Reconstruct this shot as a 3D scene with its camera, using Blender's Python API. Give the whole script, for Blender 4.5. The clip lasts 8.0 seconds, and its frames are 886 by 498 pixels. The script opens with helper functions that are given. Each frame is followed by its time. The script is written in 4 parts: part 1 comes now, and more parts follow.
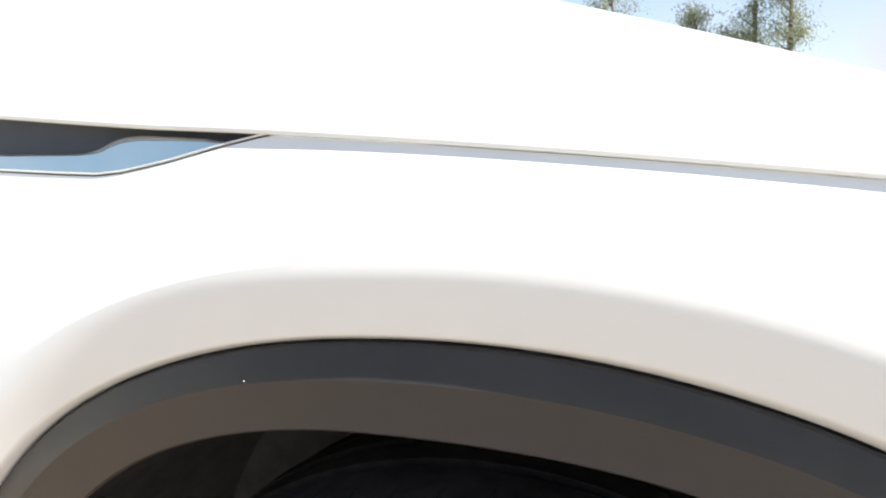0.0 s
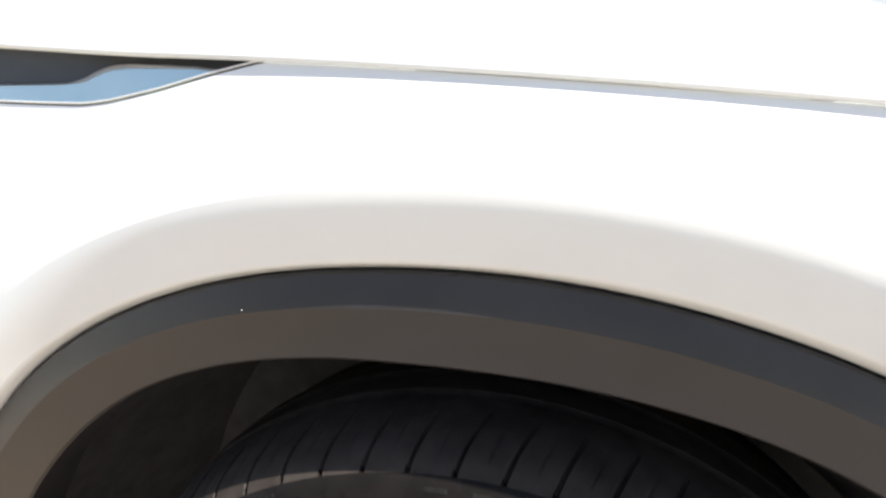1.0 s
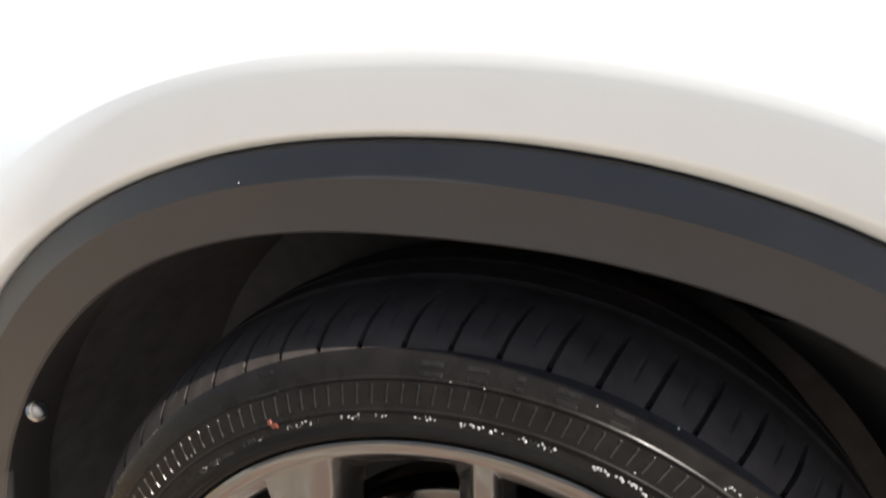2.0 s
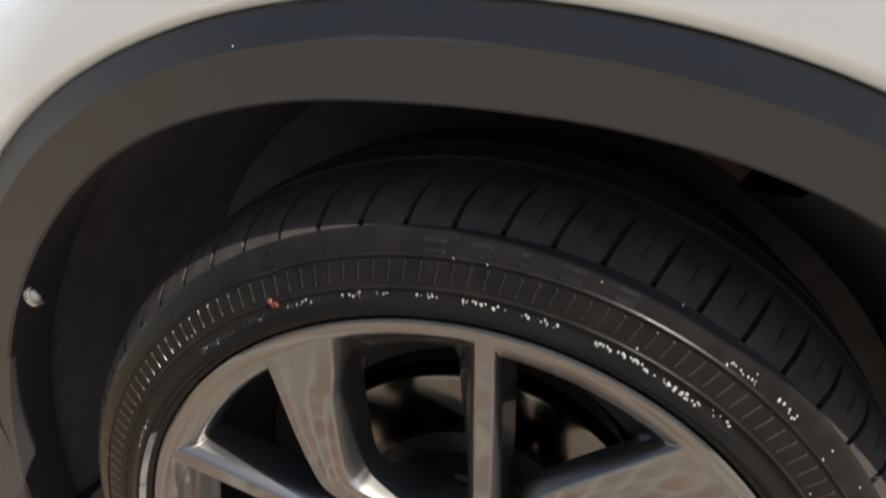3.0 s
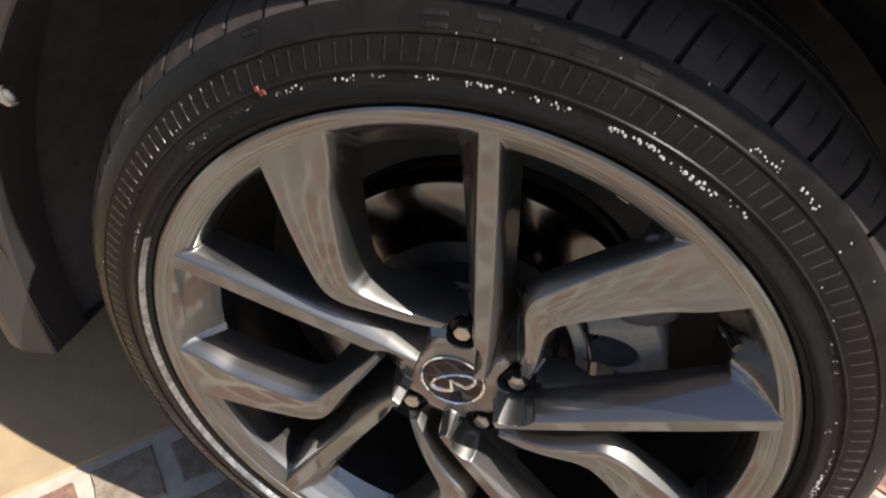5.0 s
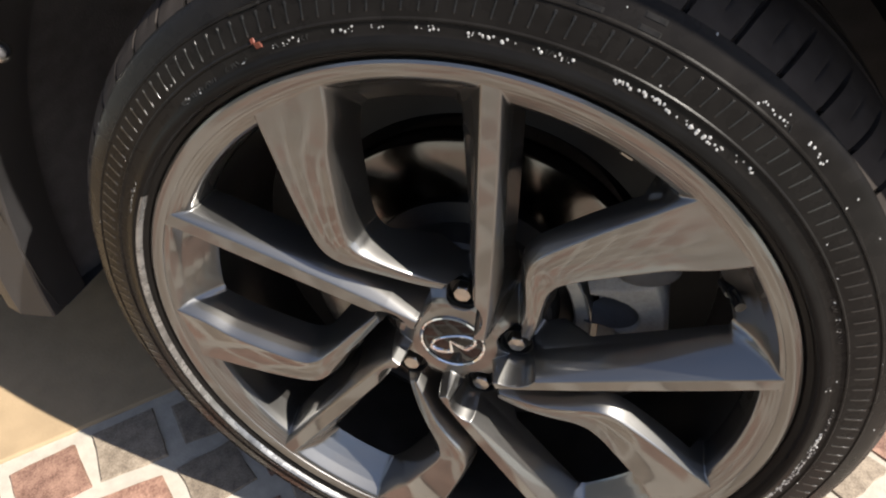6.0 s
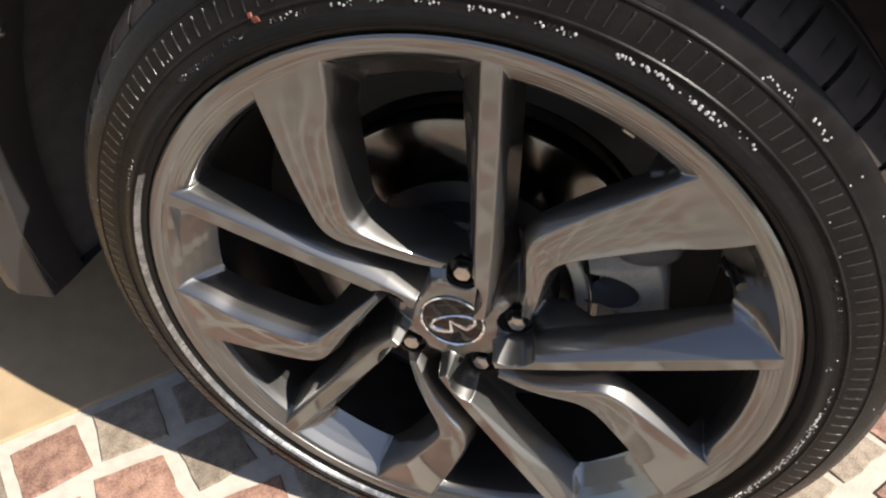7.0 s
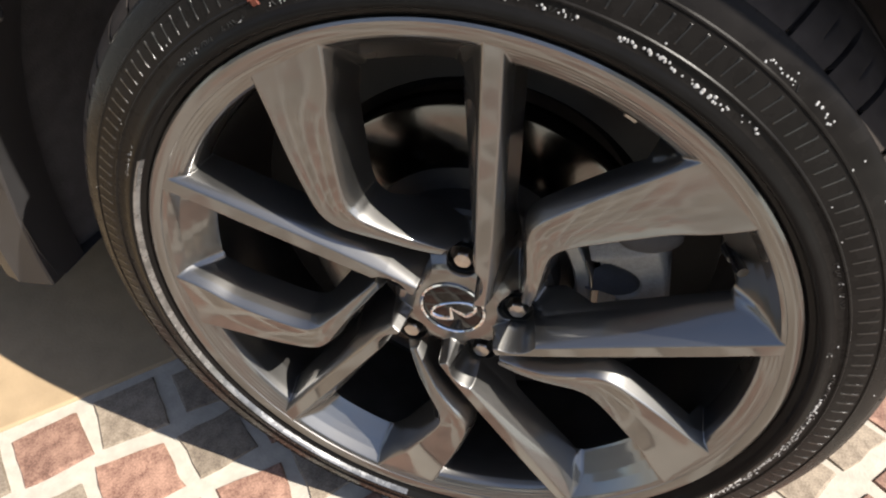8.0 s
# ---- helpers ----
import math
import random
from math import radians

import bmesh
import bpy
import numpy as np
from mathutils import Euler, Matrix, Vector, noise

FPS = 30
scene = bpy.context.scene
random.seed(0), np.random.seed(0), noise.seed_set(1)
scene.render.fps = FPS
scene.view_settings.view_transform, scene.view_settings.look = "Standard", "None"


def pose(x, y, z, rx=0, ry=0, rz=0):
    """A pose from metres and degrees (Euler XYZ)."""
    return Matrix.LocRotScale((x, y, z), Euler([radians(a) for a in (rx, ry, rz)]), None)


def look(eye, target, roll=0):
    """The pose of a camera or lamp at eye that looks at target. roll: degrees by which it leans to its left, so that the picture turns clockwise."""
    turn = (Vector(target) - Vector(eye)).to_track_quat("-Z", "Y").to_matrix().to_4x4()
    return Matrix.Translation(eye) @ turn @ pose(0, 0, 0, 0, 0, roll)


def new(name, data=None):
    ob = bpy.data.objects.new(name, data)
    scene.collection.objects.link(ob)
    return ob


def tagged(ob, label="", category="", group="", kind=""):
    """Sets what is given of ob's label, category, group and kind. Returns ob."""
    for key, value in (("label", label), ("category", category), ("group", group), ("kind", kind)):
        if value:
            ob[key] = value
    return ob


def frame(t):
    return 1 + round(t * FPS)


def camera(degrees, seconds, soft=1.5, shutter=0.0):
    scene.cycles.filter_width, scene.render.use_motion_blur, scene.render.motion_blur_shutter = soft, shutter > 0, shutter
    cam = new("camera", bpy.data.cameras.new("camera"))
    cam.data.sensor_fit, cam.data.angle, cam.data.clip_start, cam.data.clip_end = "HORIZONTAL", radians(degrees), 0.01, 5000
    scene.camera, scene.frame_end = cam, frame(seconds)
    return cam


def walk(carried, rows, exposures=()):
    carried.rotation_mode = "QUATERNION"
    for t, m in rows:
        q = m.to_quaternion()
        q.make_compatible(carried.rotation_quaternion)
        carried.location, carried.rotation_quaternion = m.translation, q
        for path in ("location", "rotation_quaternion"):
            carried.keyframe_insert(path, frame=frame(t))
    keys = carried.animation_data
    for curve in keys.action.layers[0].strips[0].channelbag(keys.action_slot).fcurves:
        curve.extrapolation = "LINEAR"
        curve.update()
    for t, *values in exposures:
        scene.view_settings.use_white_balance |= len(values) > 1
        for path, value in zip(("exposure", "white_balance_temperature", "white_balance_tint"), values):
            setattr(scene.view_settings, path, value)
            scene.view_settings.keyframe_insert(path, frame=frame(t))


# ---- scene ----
cam = camera(66.45, 8.0, soft=2.1, shutter=0.5)
ZH = 0.355                      # height of the wheel's centre over the paving


def eye(x, y, z, turn, down, lean):
    return pose(x, y, z + ZH, 90 - down, 0, turn) @ pose(0, 0, 0, 0, 0, -lean)


walk(cam, [
    (0.0, eye(0.1123, -0.3560, 0.5848, 17.44, 8.83, 1.59)),
    (0.5, eye(0.1068, -0.3592, 0.5830, 16.48, 10.54, 1.45)),
    (1.0, eye(0.1024, -0.3641, 0.5720, 15.66, 12.92, 1.19)),
    (1.5, eye(0.1026, -0.3722, 0.5528, 15.37, 15.49, 0.91)),
    (3.0, eye(0.0973, -0.3748, 0.4998, 14.89, 24.51, -0.21)),
    (3.5, eye(0.0975, -0.3701, 0.4853, 15.08, 28.38, -0.14)),
    (4.0, eye(0.0970, -0.3690, 0.4717, 15.09, 31.50, -0.20)),
    (4.5, eye(0.0965, -0.3685, 0.4583, 15.05, 34.78, -0.29)),
    (5.0, eye(0.0964, -0.3692, 0.4497, 15.01, 36.89, -0.43)),
    (6.5, eye(0.0958, -0.3701, 0.4369, 14.86, 40.19, -0.62)),
    (7.0, eye(0.0958, -0.3702, 0.4348, 14.84, 40.77, -0.68)),
    (7.5, eye(0.0959, -0.3708, 0.4325, 14.85, 41.26, -0.66)),
    (8.0, eye(0.0961, -0.3716, 0.4311, 14.86, 41.52, -0.70)),
], exposures=[(0.0, 1.36), (1.5, 1.38), (3.0, 1.06), (3.5, 1.01), (4.5, 1.06), (6.5, 1.11), (8.0, 1.14)])

# ---- light: clear sky, sun from ahead of the car, high ----
SUN_EL, SUN_AZ = 47.0, -11.5    # azimuth from +x towards +y
world = bpy.data.worlds.new("sky")
scene.world = world
world.use_nodes = True
wn = world.node_tree.nodes
sky = wn.new("ShaderNodeTexSky")
sky.sky_type = "NISHITA"
sky.sun_disc = False
sky.dust_density = 0.6
sky.ozone_density = 1.4
sky.sun_elevation = radians(SUN_EL)
sky.sun_rotation = radians(90 - SUN_AZ)
wn["Background"].inputs["Strength"].default_value = 0.09
# thin high cloud, thicker towards the horizon
sky_way = wn.new("ShaderNodeTexCoord")
cloud = wn.new("ShaderNodeTexNoise")
cloud.inputs["Scale"].default_value, cloud.inputs["Detail"].default_value, cloud.inputs["Distortion"].default_value = 3.5, 7, 0.6
height = wn.new("ShaderNodeSeparateXYZ")
thin = wn.new("ShaderNodeMapRange")
thin.inputs["From Min"].default_value, thin.inputs["From Max"].default_value = 0.0, 0.8
thin.inputs["To Min"].default_value, thin.inputs["To Max"].default_value = 1.0, 0.35
cover = wn.new("ShaderNodeMapRange")
cover.inputs["From Min"].default_value, cover.inputs["From Max"].default_value = 0.35, 0.68
cover.inputs["To Min"].default_value, cover.inputs["To Max"].default_value = 0.12, 0.75
amount = wn.new("ShaderNodeMath")
amount.operation = "MULTIPLY"
veil = wn.new("ShaderNodeMixRGB")
veil.inputs["Color2"].default_value = (3.7, 3.35, 3.75, 1)
for a, b in ((sky_way.outputs["Generated"], cloud.inputs["Vector"]), (sky_way.outputs["Generated"], height.inputs[0]), (height.outputs["Z"], thin.inputs["Value"]), (cloud.outputs[0], cover.inputs["Value"]), (cover.outputs[0], amount.inputs[0]), (thin.outputs[0], amount.inputs[1]), (amount.outputs[0], veil.inputs["Fac"]), (sky.outputs[0], veil.inputs["Color1"]), (veil.outputs[0], wn["Background"].inputs["Color"])):
    world.node_tree.links.new(a, b)
sun_data = bpy.data.lights.new("sun", "SUN")
sun_data.energy, sun_data.angle, sun_data.color = 5.0, radians(0.55), (1.0, 0.94, 0.85)
sun = new("sun", sun_data)
SUN = Vector((math.cos(radians(SUN_EL)) * math.cos(radians(SUN_AZ)), math.cos(radians(SUN_EL)) * math.sin(radians(SUN_AZ)), math.sin(radians(SUN_EL))))
sun.matrix_world = look(SUN * 20, (0, 0, 0))


# ---- materials ----
def material(name, colour, rough=0.5, metal=0.0, scale=40.0, vary=0.15, bump=0.0, bump_scale=300.0, coat=0.0, ior=1.5, second=None, rand=0.0, spec=0.5, rough_vary=0.0, coat_rough=0.03):
    """A surface with grain at two scales, fine relief, and a shade of its own per object."""
    m = bpy.data.materials.new(name)
    m.use_nodes = True
    nt = m.node_tree
    b = nt.nodes["Principled BSDF"]
    link = nt.links.new
    tc = nt.nodes.new("ShaderNodeTexCoord")
    n1 = nt.nodes.new("ShaderNodeTexNoise")
    n1.inputs["Scale"].default_value, n1.inputs["Detail"].default_value = scale, 6
    n2 = nt.nodes.new("ShaderNodeTexNoise")
    n2.inputs["Scale"].default_value, n2.inputs["Detail"].default_value = scale * 0.13, 3
    for n in (n1, n2):
        link(tc.outputs["Object"], n.inputs["Vector"])
    mixf = nt.nodes.new("ShaderNodeMath")
    mixf.operation = "MULTIPLY_ADD"
    link(n1.outputs[0], mixf.inputs[0])
    mixf.inputs[1].default_value = 0.5
    half = nt.nodes.new("ShaderNodeMath")
    half.operation = "MULTIPLY"
    half.inputs[1].default_value = 0.5
    link(n2.outputs[0], half.inputs[0])
    link(half.outputs[0], mixf.inputs[2])
    ramp = nt.nodes.new("ShaderNodeValToRGB")
    c = Vector(colour)
    d = Vector(second) if second else c * (1 + vary)
    e = ramp.color_ramp.elements
    e[0].position, e[1].position = 0.36, 0.64
    e[0].color = (*(c * (1 - vary)), 1)
    e[1].color = (*d, 1)
    link(mixf.outputs[0], ramp.inputs[0])
    out = ramp.outputs[0]
    if rand:
        oi = nt.nodes.new("ShaderNodeObjectInfo")
        hsv = nt.nodes.new("ShaderNodeHueSaturation")
        mr = nt.nodes.new("ShaderNodeMapRange")
        mr.inputs["To Min"].default_value, mr.inputs["To Max"].default_value = 1 - rand, 1 + rand
        link(oi.outputs["Random"], mr.inputs["Value"])
        link(mr.outputs[0], hsv.inputs["Value"])
        link(out, hsv.inputs["Color"])
        out = hsv.outputs[0]
    link(out, b.inputs["Base Color"])
    b.inputs["Metallic"].default_value = metal
    b.inputs["Roughness"].default_value = rough
    b.inputs["IOR"].default_value = ior
    b.inputs["Specular IOR Level"].default_value = spec
    b.inputs["Coat Weight"].default_value = coat
    b.inputs["Coat Roughness"].default_value = coat_rough
    if rough_vary:
        mr = nt.nodes.new("ShaderNodeMapRange")
        mr.inputs["To Min"].default_value, mr.inputs["To Max"].default_value = max(0.02, rough - rough_vary), rough + rough_vary
        link(mixf.outputs[0], mr.inputs["Value"])
        mr.inputs["From Min"].default_value, mr.inputs["From Max"].default_value = 0.35, 0.65
        link(mr.outputs[0], b.inputs["Roughness"])
    if bump:
        nb = nt.nodes.new("ShaderNodeTexNoise")
        nb.inputs["Scale"].default_value, nb.inputs["Detail"].default_value = bump_scale, 4
        link(tc.outputs["Object"], nb.inputs["Vector"])
        bp = nt.nodes.new("ShaderNodeBump")
        bp.inputs["Strength"].default_value, bp.inputs["Distance"].default_value = bump, 0.002
        link(nb.outputs[0], bp.inputs["Height"])
        link(bp.outputs[0], b.inputs["Normal"])
    return m


M_WHITE = material("white_paint", (0.825, 0.835, 0.82), rough=0.25, coat=0.6, vary=0.015, scale=8, coat_rough=0.06)
M_TRIM = material("grained_plastic", (0.030, 0.0287, 0.0295), rough=0.42, vary=0.12, bump=0.12, bump_scale=900, rough_vary=0.05, spec=0.55)
M_LINER = material("felt_liner", (0.070, 0.067, 0.069), rough=0.75, vary=0.3, bump=0.3, bump_scale=400)
M_BEAD = material("wet_rubber", (0.0085, 0.0079, 0.0075), rough=0.26, vary=0.2, bump=0.06, bump_scale=500, ior=1.16, coat=0.03, coat_rough=0.08)
M_RUBBER = material("tyre_rubber", (0.0115, 0.0102, 0.0094), rough=0.28, vary=0.25, bump=0.06, bump_scale=1600, rough_vary=0.10, scale=60, ior=1.18)
M_LETTER = material("worn_rubber_lettering", (0.013, 0.0122, 0.0116), rough=0.30, vary=0.5, scale=300, ior=1.22)
M_RIB = material("wet_rubber_rib", (0.009, 0.0085, 0.0085), rough=0.35, vary=0.2, bump=0.05, bump_scale=900, coat=0.7, coat_rough=0.15)
# silvery metal on rubber: a highlight put into the bead's colour
M_BEAD_HIGHLIGHT = material("painted_bead_highlight", (0.22, 0.216, 0.21), rough=0.26, metal=0.7, vary=0.55, scale=90, bump=0.1, bump_scale=120, rough_vary=0.1)
M_TREAD = material("tread_rubber", (0.045, 0.038, 0.034), rough=0.66, spec=0.06, vary=0.3, bump=0.15, bump_scale=1200, scale=60)
M_RIM = material("graphite_alloy", (0.128, 0.126, 0.124), rough=0.080, metal=1.0, vary=0.08, scale=25, bump=0.04, bump_scale=18, coat=0.4, rough_vary=0.04, coat_rough=0.03)
flake = M_RIM.node_tree             # metal flakes that scatter wider under the clear coat
fb = flake.nodes.new("ShaderNodeBsdfPrincipled")
fb.inputs["Metallic"].default_value, fb.inputs["Roughness"].default_value = 1.0, 0.45
fb.inputs["Coat Weight"].default_value = 0.4
fb.inputs["Base Color"].default_value = (0.74, 0.725, 0.70, 1)
fm = flake.nodes.new("ShaderNodeMixShader")
fm.inputs[0].default_value = 0.135
flake.links.new(flake.nodes["Principled BSDF"].outputs[0], fm.inputs[1])
flake.links.new(fb.outputs[0], fm.inputs[2])
flake.links.new(fm.outputs[0], flake.nodes["Material Output"].inputs["Surface"])
M_BARREL = material("dark_barrel_paint", (0.10, 0.095, 0.09), rough=0.30, metal=0.85, vary=0.2, scale=30)
M_SEAT = material("plain_black", (0.012, 0.012, 0.012), rough=0.35, vary=0.2, spec=0.3)
M_CHROME = material("chrome", (0.75, 0.75, 0.76), rough=0.08, metal=1.0, vary=0.02)
M_BRIGHT = material("bright_satin_trim", (0.86, 0.86, 0.85), rough=0.35, metal=0.5, vary=0.03)
M_NUT = material("zinc_nut", (0.45, 0.42, 0.38), rough=0.3, metal=1.0, vary=0.15, scale=200)
M_BLADE = material("smoky_chrome", (0.82, 0.93, 0.80), rough=0.10, metal=1.0, vary=0.03)
M_INSET = material("satin_dark_plastic", (0.0492, 0.0492, 0.0508), rough=0.45, vary=0.1)
M_LIP = material("satin_grey_lip", (0.42, 0.41, 0.40), rough=0.3, metal=0.6, vary=0.1)
M_GLOSS = material("gloss_black", (0.008, 0.008, 0.009), rough=0.06, vary=0.1, spec=0.45)
M_SHIELD = material("dusty_steel", (0.020, 0.018, 0.017), rough=0.55, metal=0.3, vary=0.2, scale=60)
M_RUST = material("rusty_steel", (0.26, 0.15, 0.105), rough=0.6, vary=0.35, scale=40)
M_DISC = material("machined_brake_steel", (0.135, 0.125, 0.115), rough=0.17, metal=1.0, vary=0.15, scale=80, rough_vary=0.06)
M_HAT = material("brake_iron", (0.030, 0.027, 0.025), rough=0.5, metal=0.4, vary=0.25, scale=80)
M_BRACKET = material("machined_iron", (0.476, 0.467, 0.435), rough=0.45, metal=0.6, vary=0.15, scale=120)
M_CALIPER = material("cast_iron", (0.377, 0.361, 0.336), rough=0.6, metal=0.5, vary=0.15, scale=400, bump=0.6, bump_scale=900)
M_MORTAR = material("pale_mortar", (0.385, 0.35, 0.295), rough=0.9, vary=0.14, scale=60, bump=0.4, bump_scale=250)
M_SLAB = material("sandstone_slab", (0.326, 0.237, 0.141), rough=0.85, vary=0.12, scale=25, bump=0.3, bump_scale=200)
M_SETT = material("red_granite_sett", (0.165, 0.078, 0.056), rough=0.8, vary=0.35, scale=420, bump=0.14, bump_scale=420, second=(0.33, 0.195, 0.140), rand=0.22)
M_SETT2 = material("grey_granite_sett", (0.20, 0.155, 0.115), rough=0.8, vary=0.35, scale=420, bump=0.14, bump_scale=420, second=(0.30, 0.245, 0.185), rand=0.15)
M_SETT_FAR = material("red_granite_setts", (0.165, 0.078, 0.056), rough=0.8, vary=0.35, scale=420, bump=0.14, bump_scale=420, second=(0.33, 0.195, 0.140))
M_SETT2_FAR = material("grey_granite_setts", (0.20, 0.155, 0.115), rough=0.8, vary=0.35, scale=420, bump=0.14, bump_scale=420, second=(0.30, 0.245, 0.185))
M_WALL = material("beige_plaster", (0.326, 0.318, 0.289), rough=0.9, vary=0.1, scale=5, bump=0.3, bump_scale=60)
M_GROUND = material("far_ground", (0.372, 0.386, 0.348), rough=0.9, vary=0.2, scale=6, bump=0.3, bump_scale=40)
M_LEAF = material("foliage", (0.188, 0.195, 0.128), rough=0.6, vary=0.4, scale=3)
lf = M_LEAF.node_tree
tr = lf.nodes.new("ShaderNodeBsdfTranslucent")
tr.inputs["Color"].default_value = (0.30, 0.33, 0.18, 1)
mx = lf.nodes.new("ShaderNodeMixShader")
mx.inputs[0].default_value = 0.45
lf.links.new(lf.nodes["Principled BSDF"].outputs[0], mx.inputs[1])
lf.links.new(tr.outputs[0], mx.inputs[2])
lf.links.new(mx.outputs[0], lf.nodes["Material Output"].inputs["Surface"])
M_BARK = material("bark", (0.12, 0.09, 0.07), rough=0.9, vary=0.3, scale=12)
M_PAINTDOT = material("red_paint_mark", (0.15, 0.035, 0.018), rough=0.6, vary=0.2)
# pale base colour stands in for sun glints on wet rubber
M_GLINT = material("painted_glint", (0.38, 0.375, 0.37), rough=0.3, vary=0.05, spec=1.0, coat=1.0, coat_rough=0.2)


# ---- mesh helpers ----
def part(name, bm, mat, parent=None, label="", smooth=True, sharp=35):
    me = bpy.data.meshes.new(name)
    bmesh.ops.recalc_face_normals(bm, faces=bm.faces)
    bm.to_mesh(me)
    bm.free()
    for mm in (mat if isinstance(mat, (list, tuple)) else [mat]):
        me.materials.append(mm)
    if smooth:
        me.polygons.foreach_set("use_smooth", [True] * len(me.polygons))
        me.set_sharp_from_angle(angle=radians(sharp))
    ob = new(name, me)
    if parent:
        ob.parent = parent
    if label:
        tagged(ob, label)
    return ob


def grid(bm, rows, close=False, flip=False):
    """A sheet of quads through rows of points."""
    vs = [[bm.verts.new(p) for p in r] for r in rows]
    n = len(rows[0])
    for i in range(len(rows) - 1):
        for j in range(n if close else n - 1):
            k = (j + 1) % n
            bm.faces.new((vs[i][j], vs[i][k], vs[i + 1][k], vs[i + 1][j]))
    return vs


def lathe(bm, profile, n=144, a0=0.0, a1=360.0, centre=(0, 0, ZH)):
    """Turns (radius, y) points round the wheel's axis."""
    full = abs(a1 - a0) >= 359.9
    rows = []
    for r, y in profile:
        row = []
        for i in range(n if full else n + 1):
            a = radians(a0 + (a1 - a0) * i / n)
            row.append((centre[0] + r * math.cos(a), centre[1] + y, centre[2] + r * math.sin(a)))
        rows.append(row)
    return grid(bm, rows, close=full)


def box(bm, lo, hi, m=None):
    r = bmesh.ops.create_cube(bm, size=1.0)["verts"]
    c = [(a + b) / 2 for a, b in zip(lo, hi)]
    s = [b - a for a, b in zip(lo, hi)]
    t = Matrix.Translation(c) @ Matrix.Diagonal((*s, 1))
    bmesh.ops.transform(bm, matrix=(m @ t) if m else t, verts=r)
    return r


def table(rows):
    xs = np.array([r[0] for r in rows], float)
    ys = np.array([r[1] for r in rows], float)
    o = np.argsort(xs)
    dense = np.arange(xs.min(), xs.max() + 0.01, 1.0)
    v = np.interp(dense, xs[o], ys[o])
    k = np.ones(15) / 15
    v = np.convolve(np.pad(v, 7, mode="edge"), k, mode="valid")
    return lambda a: float(np.interp(a, dense, v))


# ---- the body's lines, seen from the wheel's centre: angle in degrees from the front, radius in metres ----
arch_in = table([(192, .468), (180, .456), (163, .450), (150, .446), (125, .4377), (107, .424), (90, .412), (75, .418), (62, .4306), (45, .440), (20, .450), (0, .455), (-12, .460)])
arch_out = table([(192, .538), (180, .526), (163, .516), (150, .512), (138, .5060), (127, .4980), (117, .4886), (107, .4815), (99, .477), (90, .474), (75, .478), (59, .4905), (45, .501), (20, .508), (0, .515), (-12, .520)])


def smoothstep(a, b, v):
    t = min(1, max(0, (v - a) / (b - a)))
    return t * t * (3 - 2 * t)


def set_in(x):
    """How far the body's side turns inward along the car."""
    u = -x - 0.08
    return 0.0425 * (u + math.sqrt(u * u + 0.0036)) + 0.9 * max(0, x - 0.30) ** 2


def shut(x):
    """Height of the line between bonnet and fender."""
    return 0.5846 - 0.0861 * x - 0.0618 * x * x + 0.08 * max(0, -x - 0.2) ** 1.5


def side(x, z):
    rho, th = math.hypot(x, z), math.degrees(math.atan2(z, x))
    base = 0.012 + set_in(x) + 0.25 * max(0, z - 0.50) ** 1.5
    ro = arch_out(min(192, max(-12, th if th > -90 else th + 360)))
    crease = ro + 0.049
    fade = smoothstep(98, 138, th)
    amp = 0.039
    f_out = amp * max(0, 1 - (rho - crease) / 0.115) ** 2
    f_in = 0.024 + (amp - 0.024) * (rho - ro) / 0.049
    h = min(1, max(0, 0.5 + 0.5 * (f_out - f_in) / 0.005))
    f = f_out + (f_in - f_out) * h - 0.005 * h * (1 - h)
    soft = 0.024 * (1 - smoothstep(-0.02, 0.24, rho - ro)) + 0.006 * smoothstep(0.0, 0.03, rho - ro) * (1 - smoothstep(0.03, 0.12, rho - ro))
    return base - (f * (1 - fade) + soft * fade)


VENT = [(-0.118, 0.0), (-0.150, 0.0078), (-0.195, 0.0200), (-0.238, 0.0302), (-0.262, 0.0340), (-0.302, 0.0362), (-0.364, 0.0390), (-0.60, 0.046)]


def vent_depth(x):
    return float(np.interp(-x, [-v[0] for v in VENT], [v[1] for v in VENT])) if x < -0.118 else 0.0


# ---- the car ----
car = new("car")
tagged(car, "white crossover car with dark plastic arch trim, parked on the paving", "car")

